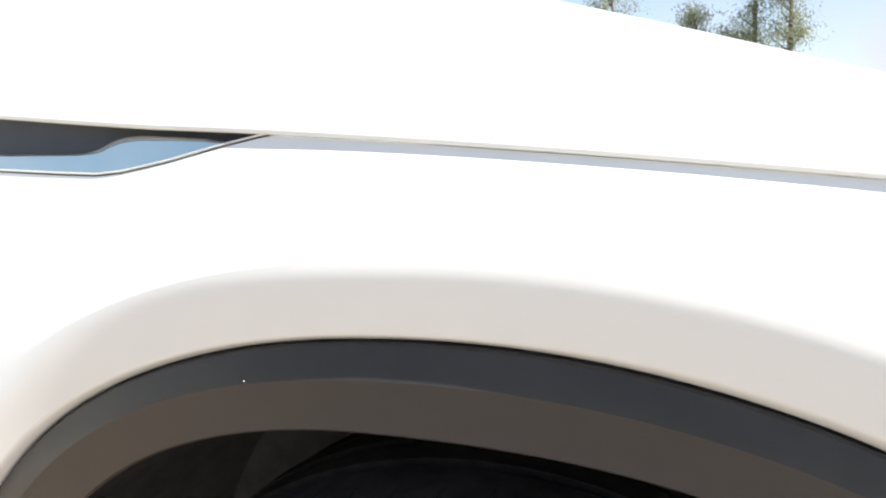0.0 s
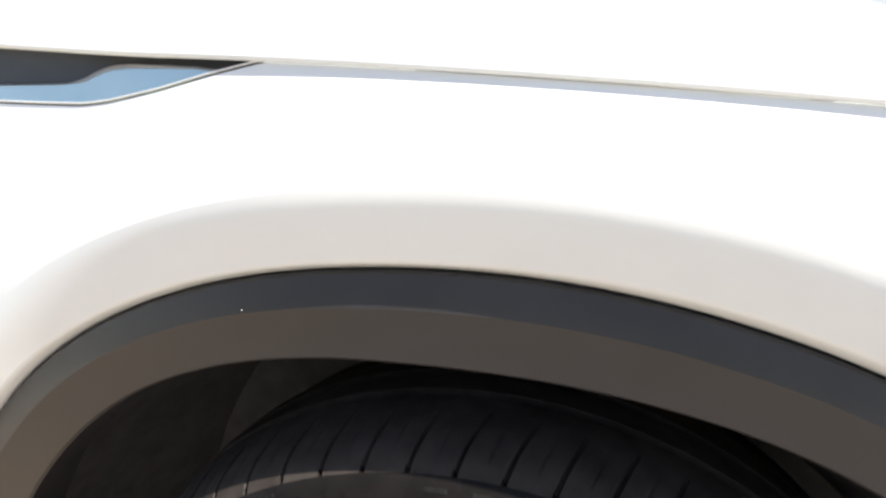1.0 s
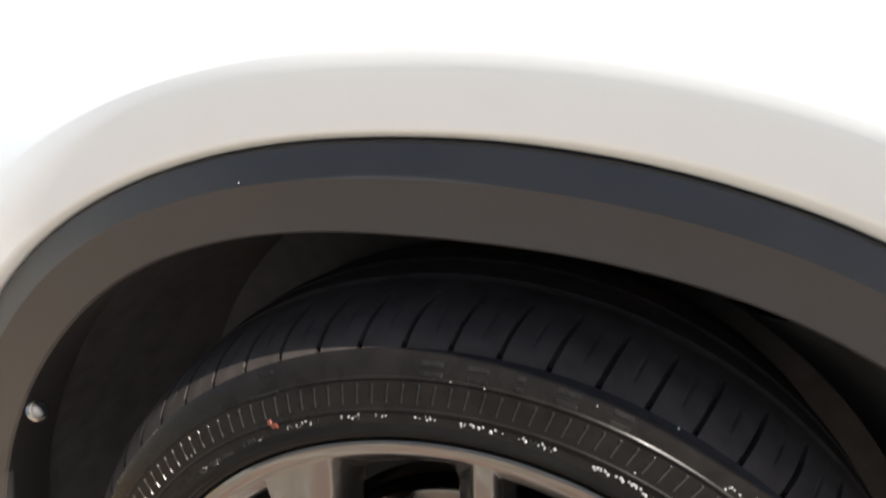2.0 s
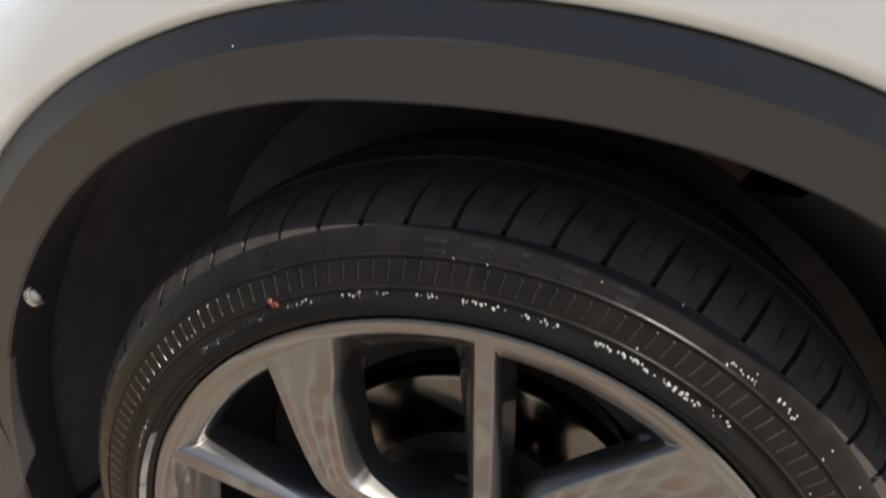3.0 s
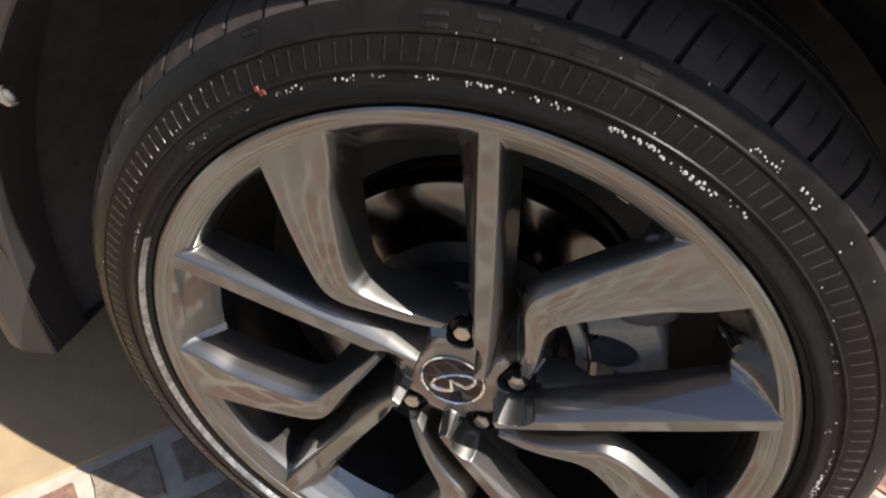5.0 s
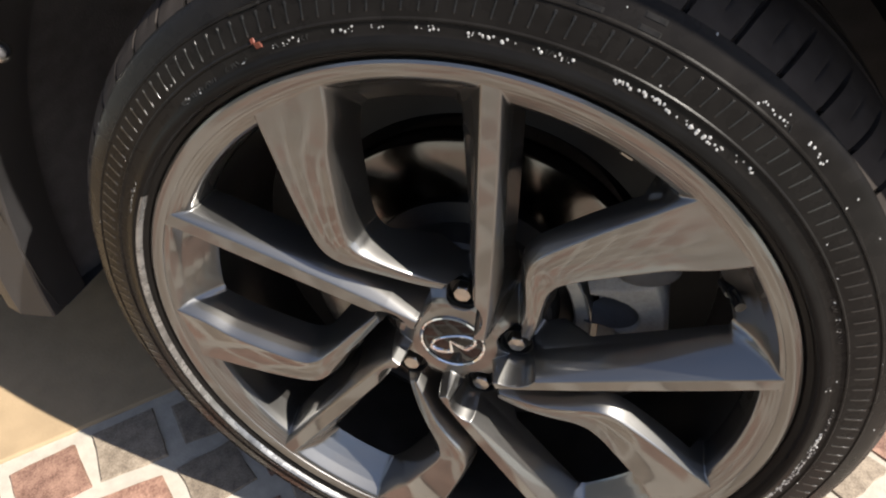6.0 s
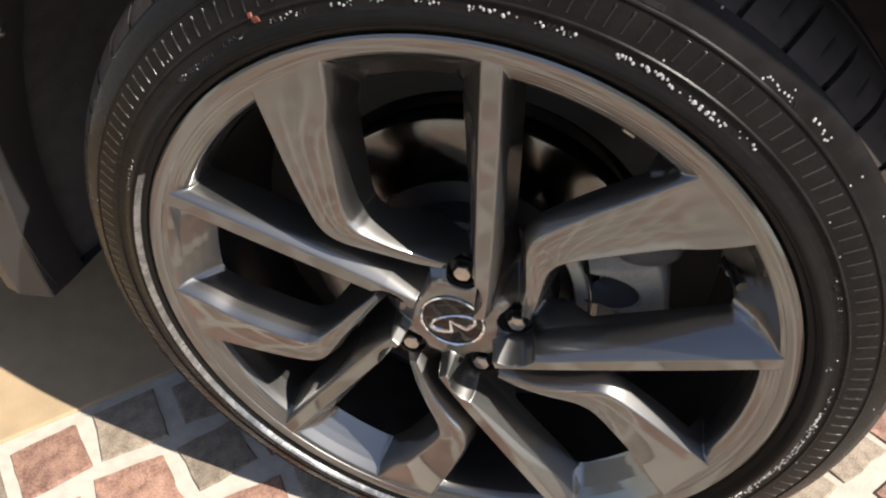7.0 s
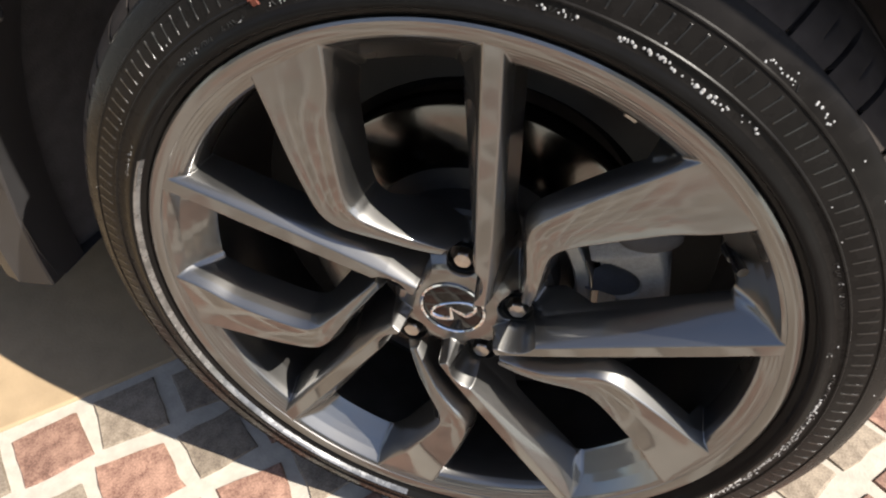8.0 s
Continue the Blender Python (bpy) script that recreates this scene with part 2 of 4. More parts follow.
# fender: white sheet from the arch up to the bonnet line
bm = bmesh.new()
rows = []
NV = 44
for i in range(-8, 171, 1):
    th = radians(i)
    ro = arch_out(i)
    cx, cz = math.cos(th), math.sin(th)
    lo, hi = ro, 2.0
    inside = lambda r: (r * cz < shut(r * cx) - 0.001 - vent_depth(r * cx)) and (-0.98 < r * cx < 0.56) and (r * cz > (-0.08 if r * cx > 0 else 0.09))
    for _ in range(40):
        mid = (lo + hi) / 2
        if inside(mid):
            lo = mid
        else:
            hi = mid
    far = max(lo, ro + 0.004)
    cr = min(far - 0.001, ro + 0.049)
    row = []
    y0 = side(ro * cx, ro * cz)
    roll = 0.0075 - 0.0030 * smoothstep(70, 92, i)      # the edge rolls in over the trim
    row.append((ro * cx * 0.997, y0 + 0.022, ro * cz * 0.997 + ZH))
    row.append((ro * cx * 0.997, y0 + 0.010, ro * cz * 0.997 + ZH))
    for f in (0.0, 0.03, 0.06, 0.09, 0.12, 0.15, 0.19, 0.26, 0.5, 0.75):
        r = ro + (cr - ro) * f
        fold = max(0.0, 1 - (r - ro) / roll)
        row.append((r * cx, side(r * cx, r * cz) + 0.0065 * fold ** 1.5, r * cz + ZH))
    for j in range(NV - 9):
        r = cr + (far - cr) * (j / (NV - 10)) ** 1.4
        row.append((r * cx, side(r * cx, r * cz), r * cz + ZH))
    rows.append(row)
grid(bm, rows)
part("fender", bm, M_WHITE, car, "glossy white painted fender with a crease over the arch", sharp=60)

# ledge under the bonnet's edge
bm = bmesh.new()
rows = []
for i in range(60):
    x = -0.121 + 0.678 * i / 59
    z, y = shut(x) - 0.001, side(x, shut(x) - 0.001)
    rows.append([(x, y, z + ZH), (x, y + 0.002, z + ZH - 0.0001), (x, y + 0.05, z + ZH)])
grid(bm, rows)
part("fender_ledge", bm, M_WHITE, car)

# bonnet
bm = bmesh.new()
rows = []
for i in range(70):
    x = -0.60 + 1.16 * i / 69
    ye, ze = side(x, shut(x)) - 0.0042, shut(x) - 0.0006
    row = [(x, ye + 0.02, ze + 0.001 + ZH), (x, ye + 0.004, ze + ZH), (x, ye + 0.0008, ze + 0.0008 + ZH), (x, ye, ze + 0.003 + ZH)]
    s = (0.088 - 0.180 * x) / 0.89
    for j in range(1, 60):
        t = 1.78 * (j / 59) ** 2.2
        tt = min(t, 1.78 - t)
        z = ze + 0.003 + s * (1 - math.exp(-tt / 0.05)) + 0.05 * (1 - math.exp(-tt / 0.4))
        row.append((x, ye + t, z + ZH))
    rows.append(row)
grid(bm, rows)
part("bonnet", bm, M_WHITE, car, "white painted bonnet with a rounded edge", sharp=60)

# front fascia and underside close the car
bm = bmesh.new()
rows = []
for i in range(40):
    u = i / 39
    a = math.pi * u
    x = 0.555 + 0.26 * math.sin(a) ** 0.8
    y = 0.91 - (0.91 - side(0.555, 0.3)) * math.cos(a)
    rows.append([(x - 0.12 * (1 - k / 9) ** 2 * math.sin(a) ** 0.3, y, -0.10 + ZH + k / 9 * (shut(0.555) + 0.10)) for k in range(10)])
grid(bm, rows)
part("front_bumper", bm, M_WHITE, car)
bm = bmesh.new()
box(bm, (-1.2, 0.36, 0.17), (0.55, 1.50, 0.70))
box(bm, (-2.8, 0.30, 0.165), (-1.19, 1.55, 0.50))
part("underbody", bm, M_LINER, car)
bm = bmesh.new()
rows = []
for i in range(23):
    x = -0.60 - 2.2 * i / 22
    low = set_in(-0.62) + 0.09
    sec = [(0.16, 0.24), (low, 0.30), (low - 0.004, 0.50), (low - 0.010, 0.70), (low + 0.004, 0.86), (low + 0.03, 0.92), (0.30, 0.955), (0.91, 0.985)]
    rows.append([(x, y, z) for y, z in sec] + [(x, 1.82 - y, z) for y, z in sec[-2::-1]])
grid(bm, rows)
part("body_shell", bm, M_WHITE, car, "plain white painted body behind the fender", sharp=40)

# arch trim
bm = bmesh.new()
rows = []
for i in range(-12, 193, 1):
    c, s = math.cos(radians(i)), math.sin(radians(i))
    ri, ro = arch_in(i), arch_out(i)
    w = ro - ri
    y0 = set_in(ro * c)
    row = []
    deep = 0.028 + 0.022 * smoothstep(120, 150, i)
    tuck = smoothstep(118, 184, i)          # the rear end runs in and down to the sill
    for f, y in ((0.10, deep + 0.002), (0.03, deep), (-0.005, 0.002), (0.0, -0.0050), (0.03, -0.0072), (0.57, -0.0122), (0.60, -0.0129), (0.63, -0.0126), (0.93, -0.0068), (0.955, -0.0048), (0.965, 0.001), (0.97, 0.02)):
        r = ri + w * f
        row.append((r * c - 0.030 * tuck, y0 + y + 0.022 * tuck, max(r * s, -0.098) - 0.031 * tuck + ZH))
    rows.append(row)
grid(bm, rows)
part("arch_trim", bm, M_TRIM, car, "dark grey grained plastic wheel arch trim", sharp=14)

# rocker cladding behind the arch
bm = bmesh.new()
rows = []
for i in range(30):
    x = -0.486 - 2.2 * i / 29
    y0 = set_in(x) + 0.020
    zb = -0.127
    rows.append([(x, y0 + 0.12, zb + ZH), (x, y0 + 0.02, zb - 0.002 + ZH), (x, y0 + 0.010, zb + 0.006 + ZH), (x, y0 + 0.002, zb + 0.05 + ZH), (x, y0 - 0.002, zb + 0.12 + ZH), (x, (y0 + set_in(x)) / 2, zb + 0.19 + ZH), (x, set_in(x) + 0.006, 0.115 + ZH), (x, set_in(x) + 0.05, 0.120 + ZH)])
grid(bm, rows)
part("rocker_cladding", bm, M_TRIM, car, "dark plastic sill cladding", sharp=20)

# wheel well
bm = bmesh.new()
rows = []
for i in range(-12, 193, 2):
    c, s = math.cos(radians(i)), math.sin(radians(i))
    r = arch_in(i) + 0.004
    y0 = set_in(r * c) + 0.025 + 0.022 * smoothstep(120, 150, i)
    k = smoothstep(118, 184, i)
    row = [(r * c - 0.030 * k, y0 + 0.022 * k, r * s - 0.031 * k + ZH), ((r + 0.012) * c - 0.030 * k, y0 + 0.02 + 0.022 * k, (r + 0.012) * s - 0.031 * k + ZH), ((r + 0.012) * c - 0.02 * k, y0 + 0.10, (r + 0.012) * s - 0.03 * k + ZH), ((r - 0.01) * c, y0 + 0.20, (r - 0.01) * s + ZH), ((r - 0.03) * c, 0.34, (r - 0.03) * s + ZH), (0.1 * c, 0.36, 0.1 * s + ZH)]
    rows.append(row)
grid(bm, rows)
part("wheel_liner", bm, M_LINER, car, "black wheel well liner", sharp=30)

bm = bmesh.new()
lathe(bm, [(0.438, 0.026), (0.430, 0.030), (0.416, 0.044), (0.402, 0.080), (0.390, 0.120), (0.380, 0.150), (0.43, 0.160)], n=24, a0=14, a1=60.5)
part("liner_baffle", bm, M_SEAT, car, "black liner baffle ahead of the tyre", sharp=30)
bm = bmesh.new()
lathe(bm, [(0.432, 0.150), (0.405, 0.165), (0.404, 0.172), (0.392, 0.180), (0.391, 0.188), (0.382, 0.200), (0.372, 0.225)], n=12, a0=48, a1=74)
part("inner_panel", bm, M_RUST, car, "rusty brown panel inside the wheel well")
bm = bmesh.new()
q = bmesh.ops.create_uvsphere(bm, u_segments=8, v_segments=6, radius=0.00032)["verts"]
bmesh.ops.translate(bm, verts=q, vec=(-0.127, -0.0115, 0.4435 + ZH))
part("dust_speck", bm, M_WHITE, car, "white speck of dust on the trim")

# ---- wheel ----
wheel = new("wheel")
wheel.parent = car

# tyre: sidewall and shoulder blocks
PITCH = 66
NT = PITCH * 24
prof = [(0.2555, 0.012), (0.262, 0.004), (0.2690, 0.0025), (0.2722, -0.0008), (0.2733, -0.0026), (0.2750, -0.0036), (0.2766, -0.0046), (0.2775, -0.0064), (0.2783, -0.0085), (0.2794, -0.0098), (0.2812, -0.0103), (0.2834, -0.0098), (0.2855, -0.0087), (0.2875, -0.0076), (0.2900, -0.0068), (0.2955, -0.0062), (0.2962, -0.0070), (0.2972, -0.0069), (0.2980, -0.0060), (0.3080, -0.0040), (0.3165, -0.0014), (0.3172, -0.0020), (0.3182, -0.0016), (0.3190, -0.0004), (0.3240, 0.0018), (0.3290, 0.0044), (0.3310, 0.0056), (0.3330, 0.0070), (0.3345, 0.0088), (0.3385, 0.0125), (0.3430, 0.0185), (0.3472, 0.0260), (0.3505, 0.0350), (0.3532, 0.0460), (0.3555, 0.0600), (0.3572, 0.0780), (0.3495, 0.0785), (0.3495, 0.088), (0.3580, 0.0885), (0.3585, 0.115), (0.351, 0.1155), (0.351, 0.125), (0.3585, 0.1255), (0.3572, 0.152), (0.349, 0.1525), (0.349, 0.162), (0.355, 0.1625), (0.350, 0.205), (0.340, 0.225), (0.320, 0.236), (0.290, 0.232), (0.256, 0.215)]
bm = bmesh.new()
rows = []
for k, (r, y) in enumerate(prof):
    row = []
    for i in range(NT):
        ph = i % 24
        rr, yy, lean = r, y, 0.0
        if 28 <= k <= 35:
            lean = -0.75 * (y - 0.009)
            if k >= 29:
                if ph in (10, 11) and k <= 33:
                    rr, yy = r - (0.0045 if k < 33 else 0.002), y + 0.002
                elif ph == 22 and 31 <= k <= 32:
                    rr = r - 0.0014
        elif 35 < k <= 46:
            lean = -0.75 * 0.069
        a = 2 * math.pi * i / NT + lean
        zz = max(-ZH + 0.0045, rr * math.sin(a))
        row.append((rr * math.cos(a), yy, ZH + zz))
    rows.append(row)
grid(bm, rows, close=True)
for f in bm.faces:
    c = f.calc_center_median()
    cr = math.hypot(c.x, c.z - ZH)
    if cr > 0.3360:
        f.material_index = 1
    # painted highlight, only on the lower-left arc of the bead
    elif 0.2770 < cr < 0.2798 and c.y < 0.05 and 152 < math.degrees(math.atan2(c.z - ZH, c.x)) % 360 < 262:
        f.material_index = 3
    elif cr < 0.2868:
        f.material_index = 2
part("tyre", bm, [M_RUBBER, M_TREAD, M_BEAD, M_BEAD_HIGHLIGHT], wheel, "black low-profile tyre with a shiny dressed sidewall and a painted bead highlight", sharp=30)


def wall_y(r):
    return float(np.interp(r, [q[0] for q in prof[3:36]], [q[1] for q in prof[3:36]]))


def lump(verts, faces, r, a, w, h, tall, skew=0.0):
    """A small raised bar on the sidewall at radius r and angle a; w along the tyre, h outwards."""
    n = len(verts)
    for lift, k in ((0.0005, 1.0), (-tall, 0.72)):
        for du, dv in ((-1, -1), (1, -1), (1, 1), (-1, 1)):
            rr = r + dv * h / 2 * k
            aa = radians(a) + (du * w / 2 * k + dv * h / 2 * skew) / r
            verts.append((rr * math.cos(aa), wall_y(rr) + lift, rr * math.sin(aa) + ZH))
    faces += [(n, n + 1, n + 5, n + 4), (n + 1, n + 2, n + 6, n + 5), (n + 2, n + 3, n + 7, n + 6), (n + 3, n, n + 4, n + 7), (n + 4, n + 5, n + 6, n + 7)]


def lumps(name, verts, faces, mat, label):
    me = bpy.data.meshes.new(name)
    me.from_pydata(verts, [], faces)
    me.materials.append(mat)
    ob = new(name, me)
    ob.parent = wheel
    return tagged(ob, label, kind="stuff")


# ribs round the sidewall
vv, ff = [], []
for i in range(180):
    lump(vv, ff, 0.3072, i * 2.0 + 1.1, 0.0013, 0.0142, 0.0005, skew=-0.12)
    lump(vv, ff, 0.3130, i * 2.0 + 0.95, 0.0020, 0.0026, 0.0006)
lumps("sidewall_rib", vv, ff, M_RIB, "fine raised ribs of black rubber")
# raised markings that cannot be read: rows of small strokes, with pale beads as painted glints on some
def bead(verts, faces, r, a, size):
    """A domed bead on the sidewall, standing in for a glint."""
    n = len(verts)
    for k, h in ((1.0, -0.0003), (0.72, 0.45), (0.0, 0.62)):
        for i in range(8 if k else 1):
            u = 2 * math.pi * i / 8
            rr, aa = r + k * size * math.sin(u), radians(a) + k * size * math.cos(u) / r
            verts.append((rr * math.cos(aa), wall_y(rr) - (h * size if h > 0 else h), rr * math.sin(aa) + ZH))
    for i in range(8):
        k = (i + 1) % 8
        faces += [(n + i, n + k, n + 8 + k, n + 8 + i), (n + 8 + i, n + 8 + k, n + 16)]


rnd = random.Random(7)
strokes, beads = ([], []), ([], [])
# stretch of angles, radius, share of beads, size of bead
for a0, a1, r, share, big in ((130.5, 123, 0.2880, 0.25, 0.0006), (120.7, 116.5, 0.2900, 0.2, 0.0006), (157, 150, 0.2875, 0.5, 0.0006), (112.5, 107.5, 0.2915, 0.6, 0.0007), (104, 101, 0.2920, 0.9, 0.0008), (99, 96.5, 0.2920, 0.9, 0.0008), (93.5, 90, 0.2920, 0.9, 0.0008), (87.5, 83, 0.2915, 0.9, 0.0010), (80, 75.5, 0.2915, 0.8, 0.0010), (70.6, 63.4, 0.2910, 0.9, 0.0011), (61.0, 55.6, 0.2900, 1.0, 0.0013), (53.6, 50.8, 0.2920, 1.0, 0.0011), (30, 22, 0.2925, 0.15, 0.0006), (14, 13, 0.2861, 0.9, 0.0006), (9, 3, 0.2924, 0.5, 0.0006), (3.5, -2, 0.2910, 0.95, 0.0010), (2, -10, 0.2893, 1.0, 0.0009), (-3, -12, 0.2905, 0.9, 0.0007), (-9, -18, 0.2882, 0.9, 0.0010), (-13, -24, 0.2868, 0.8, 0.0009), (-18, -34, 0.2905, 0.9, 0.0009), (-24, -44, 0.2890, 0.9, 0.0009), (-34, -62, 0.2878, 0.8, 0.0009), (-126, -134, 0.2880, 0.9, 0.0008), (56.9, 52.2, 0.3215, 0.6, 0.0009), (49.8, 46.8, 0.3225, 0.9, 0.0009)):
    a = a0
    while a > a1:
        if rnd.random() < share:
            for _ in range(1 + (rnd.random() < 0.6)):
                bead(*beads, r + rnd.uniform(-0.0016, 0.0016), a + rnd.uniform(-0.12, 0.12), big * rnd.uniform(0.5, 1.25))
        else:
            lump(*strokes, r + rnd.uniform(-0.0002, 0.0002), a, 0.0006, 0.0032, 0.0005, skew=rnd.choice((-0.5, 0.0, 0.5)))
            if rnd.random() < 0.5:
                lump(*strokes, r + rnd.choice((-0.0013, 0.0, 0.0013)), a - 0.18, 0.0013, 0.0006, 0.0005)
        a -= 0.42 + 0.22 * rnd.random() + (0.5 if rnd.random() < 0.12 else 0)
for k in range(8):                      # painted glints on the shoulder blocks
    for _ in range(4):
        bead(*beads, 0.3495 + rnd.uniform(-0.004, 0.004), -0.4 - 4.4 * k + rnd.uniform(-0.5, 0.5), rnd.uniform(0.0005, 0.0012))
for _ in range(46):                     # stray painted glints
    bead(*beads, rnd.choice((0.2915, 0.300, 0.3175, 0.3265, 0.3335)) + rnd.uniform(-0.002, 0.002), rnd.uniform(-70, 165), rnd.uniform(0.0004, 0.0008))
lumps("small_marking", *strokes, M_RIB, "small raised black rubber markings")
lumps("glint_bead", *beads, M_GLINT, "round beads of wet tyre shine on the markings")


vv, ff = [], []
for a, w in ((91.6, 0.019), (86.2, 0.017), (81.3, 0.0065), (76.0, 0.018), (69.8, 0.016)):
    for dr in (-0.0032, 0.0032):
        lump(vv, ff, 0.3240 + dr, a, w, 0.0034, 0.0004)
lump(vv, ff, 0.3175, 114.2, 0.030, 0.0022, 0.0009, skew=0.4)
lump(vv, ff, 0.3300, 113.4, 0.013, 0.0030, 0.0007, skew=0.4)
lumps("large_marking", vv, ff, M_LETTER, "raised rubber blocks of worn lettering")
vv, ff = [], []
lump(vv, ff, 0.2950, 114.4, 0.0060, 0.0045, 0.0006)
lump(vv, ff, 0.2985, 114.9, 0.0035, 0.0035, 0.0006)
lumps("paint_mark", vv, ff, M_PAINTDOT, "faded red paint mark on the sidewall")

# rim: flange, turned face and barrel
bm = bmesh.new()
lathe(bm, [(0.262, 0.016), (0.2695, 0.006), (0.2712, 0.001), (0.2705, -0.0022), (0.2685, -0.0031), (0.2655, -0.0027), (0.2600, -0.0010), (0.2590, 0.0015), (0.2600, 0.010)], n=180)
rim = part("rim", bm, M_RIM, wheel, "dark graphite alloy rim with a turned face", sharp=28)
bm = bmesh.new()
lathe(bm, [(0.2410, 0.0340), (0.2340, 0.090), (0.2330, 0.170), (0.2420, 0.205), (0.255, 0.215)], n=120)
part("barrel", bm, M_BARREL, wheel, "dark painted rim barrel")


# spokes: one unit is a straight ridge and a bent leg, cast in one smooth face with the rim's lip.
# The face is a depth over the wheel's plane: (across, out) in metres, depth inwards.
LUG = -6.9                      # where the wheel nuts stand
RIDGE_Z = (0.022, 0.030, 0.046, 0.065, 0.105, 0.155, 0.205, 0.240, 0.270)
RIDGE_L = (0.0246, 0.0245, 0.0243, 0.0240, 0.0232, 0.0222, 0.0214, 0.0210, 0.0205)
RIDGE_R = (0.0304, 0.0312, 0.0322, 0.0332, 0.0338, 0.0336, 0.0331, 0.0322, 0.0315)
RIDGE_W = (0.0030, 0.0035, 0.0045, 0.0070, 0.0110, 0.0140, 0.0180, 0.0200, 0.0210)
LEG_E = ((-0.1530, 0.2600), (-0.1440, 0.2300), (-0.1375, 0.207), (-0.130, 0.182), (-0.120, 0.150), (-0.110, 0.121), (-0.1035, 0.1075), (-0.0935, 0.1000), (-0.078, 0.0935), (-0.050, 0.0825), (-0.0300, 0.0745), (-0.0150, 0.0690), (-0.0040, 0.0650), (0.0040, 0.0620))
LEG_D = ((-0.0845, 0.2820), (-0.0858, 0.2540), (-0.0872, 0.228), (-0.0893, 0.199), (-0.0880, 0.168), (-0.0840, 0.134), (-0.0785, 0.1125), (-0.0730, 0.1035), (-0.0640, 0.0970), (-0.0450, 0.0910), (-0.0270, 0.0830), (-0.0130, 0.0755), (-0.0025, 0.0702), (0.0048, 0.0662))
LEG_T = (0.0032, 0.0022, 0.0014, 0.0006, 0.0, 0.0, 0.0004, 0.0010, 0.0022, 0.006, 0.0115, 0.0170, 0.0220, 0.0260)
LEG_W = (0.0008, 0.0018, 0.0032, 0.0044, 0.0055, 0.0063, 0.0070, 0.0072, 0.0058, 0.0050, 0.0040, 0.0035, 0.0030, 0.0030)
LEG_V = (0.0060, 0.0058, 0.0055, 0.0052, 0.0052, 0.0052, 0.0054, 0.0052, 0.0034, 0.0016, 0.0012, 0.0012, 0.0012, 0.0012)
LIP = ((0.2300, 0.120), (0.2408, 0.0420), (0.2438, 0.0160), (0.2460, 0.0090), (0.2485, 0.0064), (0.2512, 0.0048), (0.2518, 0.0042), (0.2540, 0.0030), (0.2546, 0.0024), (0.2565, 0.0014), (0.2571, 0.0008), (0.2590, 0.0002), (0.2596, -0.0005), (0.2620, -0.0013))
HOLLOW = ((0.2200, 0.120), (0.2262, 0.0400), (0.2300, 0.0350), (0.2370, 0.0275), (0.2440, 0.0195), (0.2500, 0.0118), (0.2545, 0.0048), (0.2562, 0.0022), (0.2585, 0.0004), (0.2620, -0.0013))


def smin(a, b, scale=1.0):
    """The nearer of two faces, with a fillet that grows with depth."""
    k = np.clip(0.42 * scale * np.minimum(a, b), 0.0007, 0.016 * max(1.0, np.max(scale)))
    h = np.clip(0.5 + 0.5 * (b - a) / k, 0, 1)
    return b + (a - b) * h - k * h * (1 - h)


def flank(d, wide, slope, wall, crisp=0.0009):
    """Depth beside an edge: a crisp brow, a facet of the given width and slope, then a steep wall."""
    d = np.maximum(d, 0)
    facet = slope * (np.sqrt(d * d + crisp * crisp) - crisp)
    turn = 0.0012
    over = d - wide
    return facet + (wall - slope) * 0.5 * (over + np.sqrt(over * over + turn * turn) - (np.sqrt(wide * wide + turn * turn) - wide))


def ridge_face(x, z):
    l, r, w = np.interp(z, RIDGE_Z, RIDGE_L), np.interp(z, RIDGE_Z, RIDGE_R), np.interp(z, RIDGE_Z, RIDGE_W)
    top = -0.0008 + 4.5 * np.maximum(0.0365 - z, 0) + 0.0010 * np.clip((x - l) / (r - l), 0, 1)
    d = np.maximum(l - x, 0)
    near = flank(d, w, 1.3, 3.6) + np.minimum(d / w, 1) ** 2 * np.maximum(0.0300 - 1.3 * w, 0)
    off = flank(x - r, np.interp(z, (0.04, 0.09, 0.13, 0.25), (0.003, 0.0085, 0.0060, 0.0045)), 1.5, 5.0)
    return top + near + off


def smooth_line(v, n):
    """A cubic through the stations, at n even steps."""
    v = np.array(v, float).reshape(len(v), -1)
    p = np.vstack([2 * v[0] - v[1], v, 2 * v[-1] - v[-2]])
    s = np.linspace(0, len(v) - 1 - 1e-9, n)
    i = s.astype(int)
    f = (s - i)[:, None]
    a, b, c, d = p[i], p[i + 1], p[i + 2], p[i + 3]
    q = b + 0.5 * f * (c - a + f * (2 * a - 5 * b + 4 * c - d + f * (3 * (b - c) + d - a)))
    k = np.array((1, 2, 3, 2, 1)) / 9.0
    return np.stack([np.convolve(np.pad(q[:, j], 2, mode="edge"), k, mode="valid") for j in range(q.shape[1])], axis=1)


def leg_stations(n=260):
    e, d = np.array(LEG_E), np.array(LEG_D)
    hw = np.hypot(*(e - d).T) / 2
    hw[0:2] = hw[2] * np.array((1.10, 1.06))
    return smooth_line((e + d) / 2, n), smooth_line(hw, n)[:, 0], smooth_line(LEG_T, n)[:, 0], smooth_line(LEG_W, n)[:, 0], smooth_line(LEG_V, n)[:, 0]


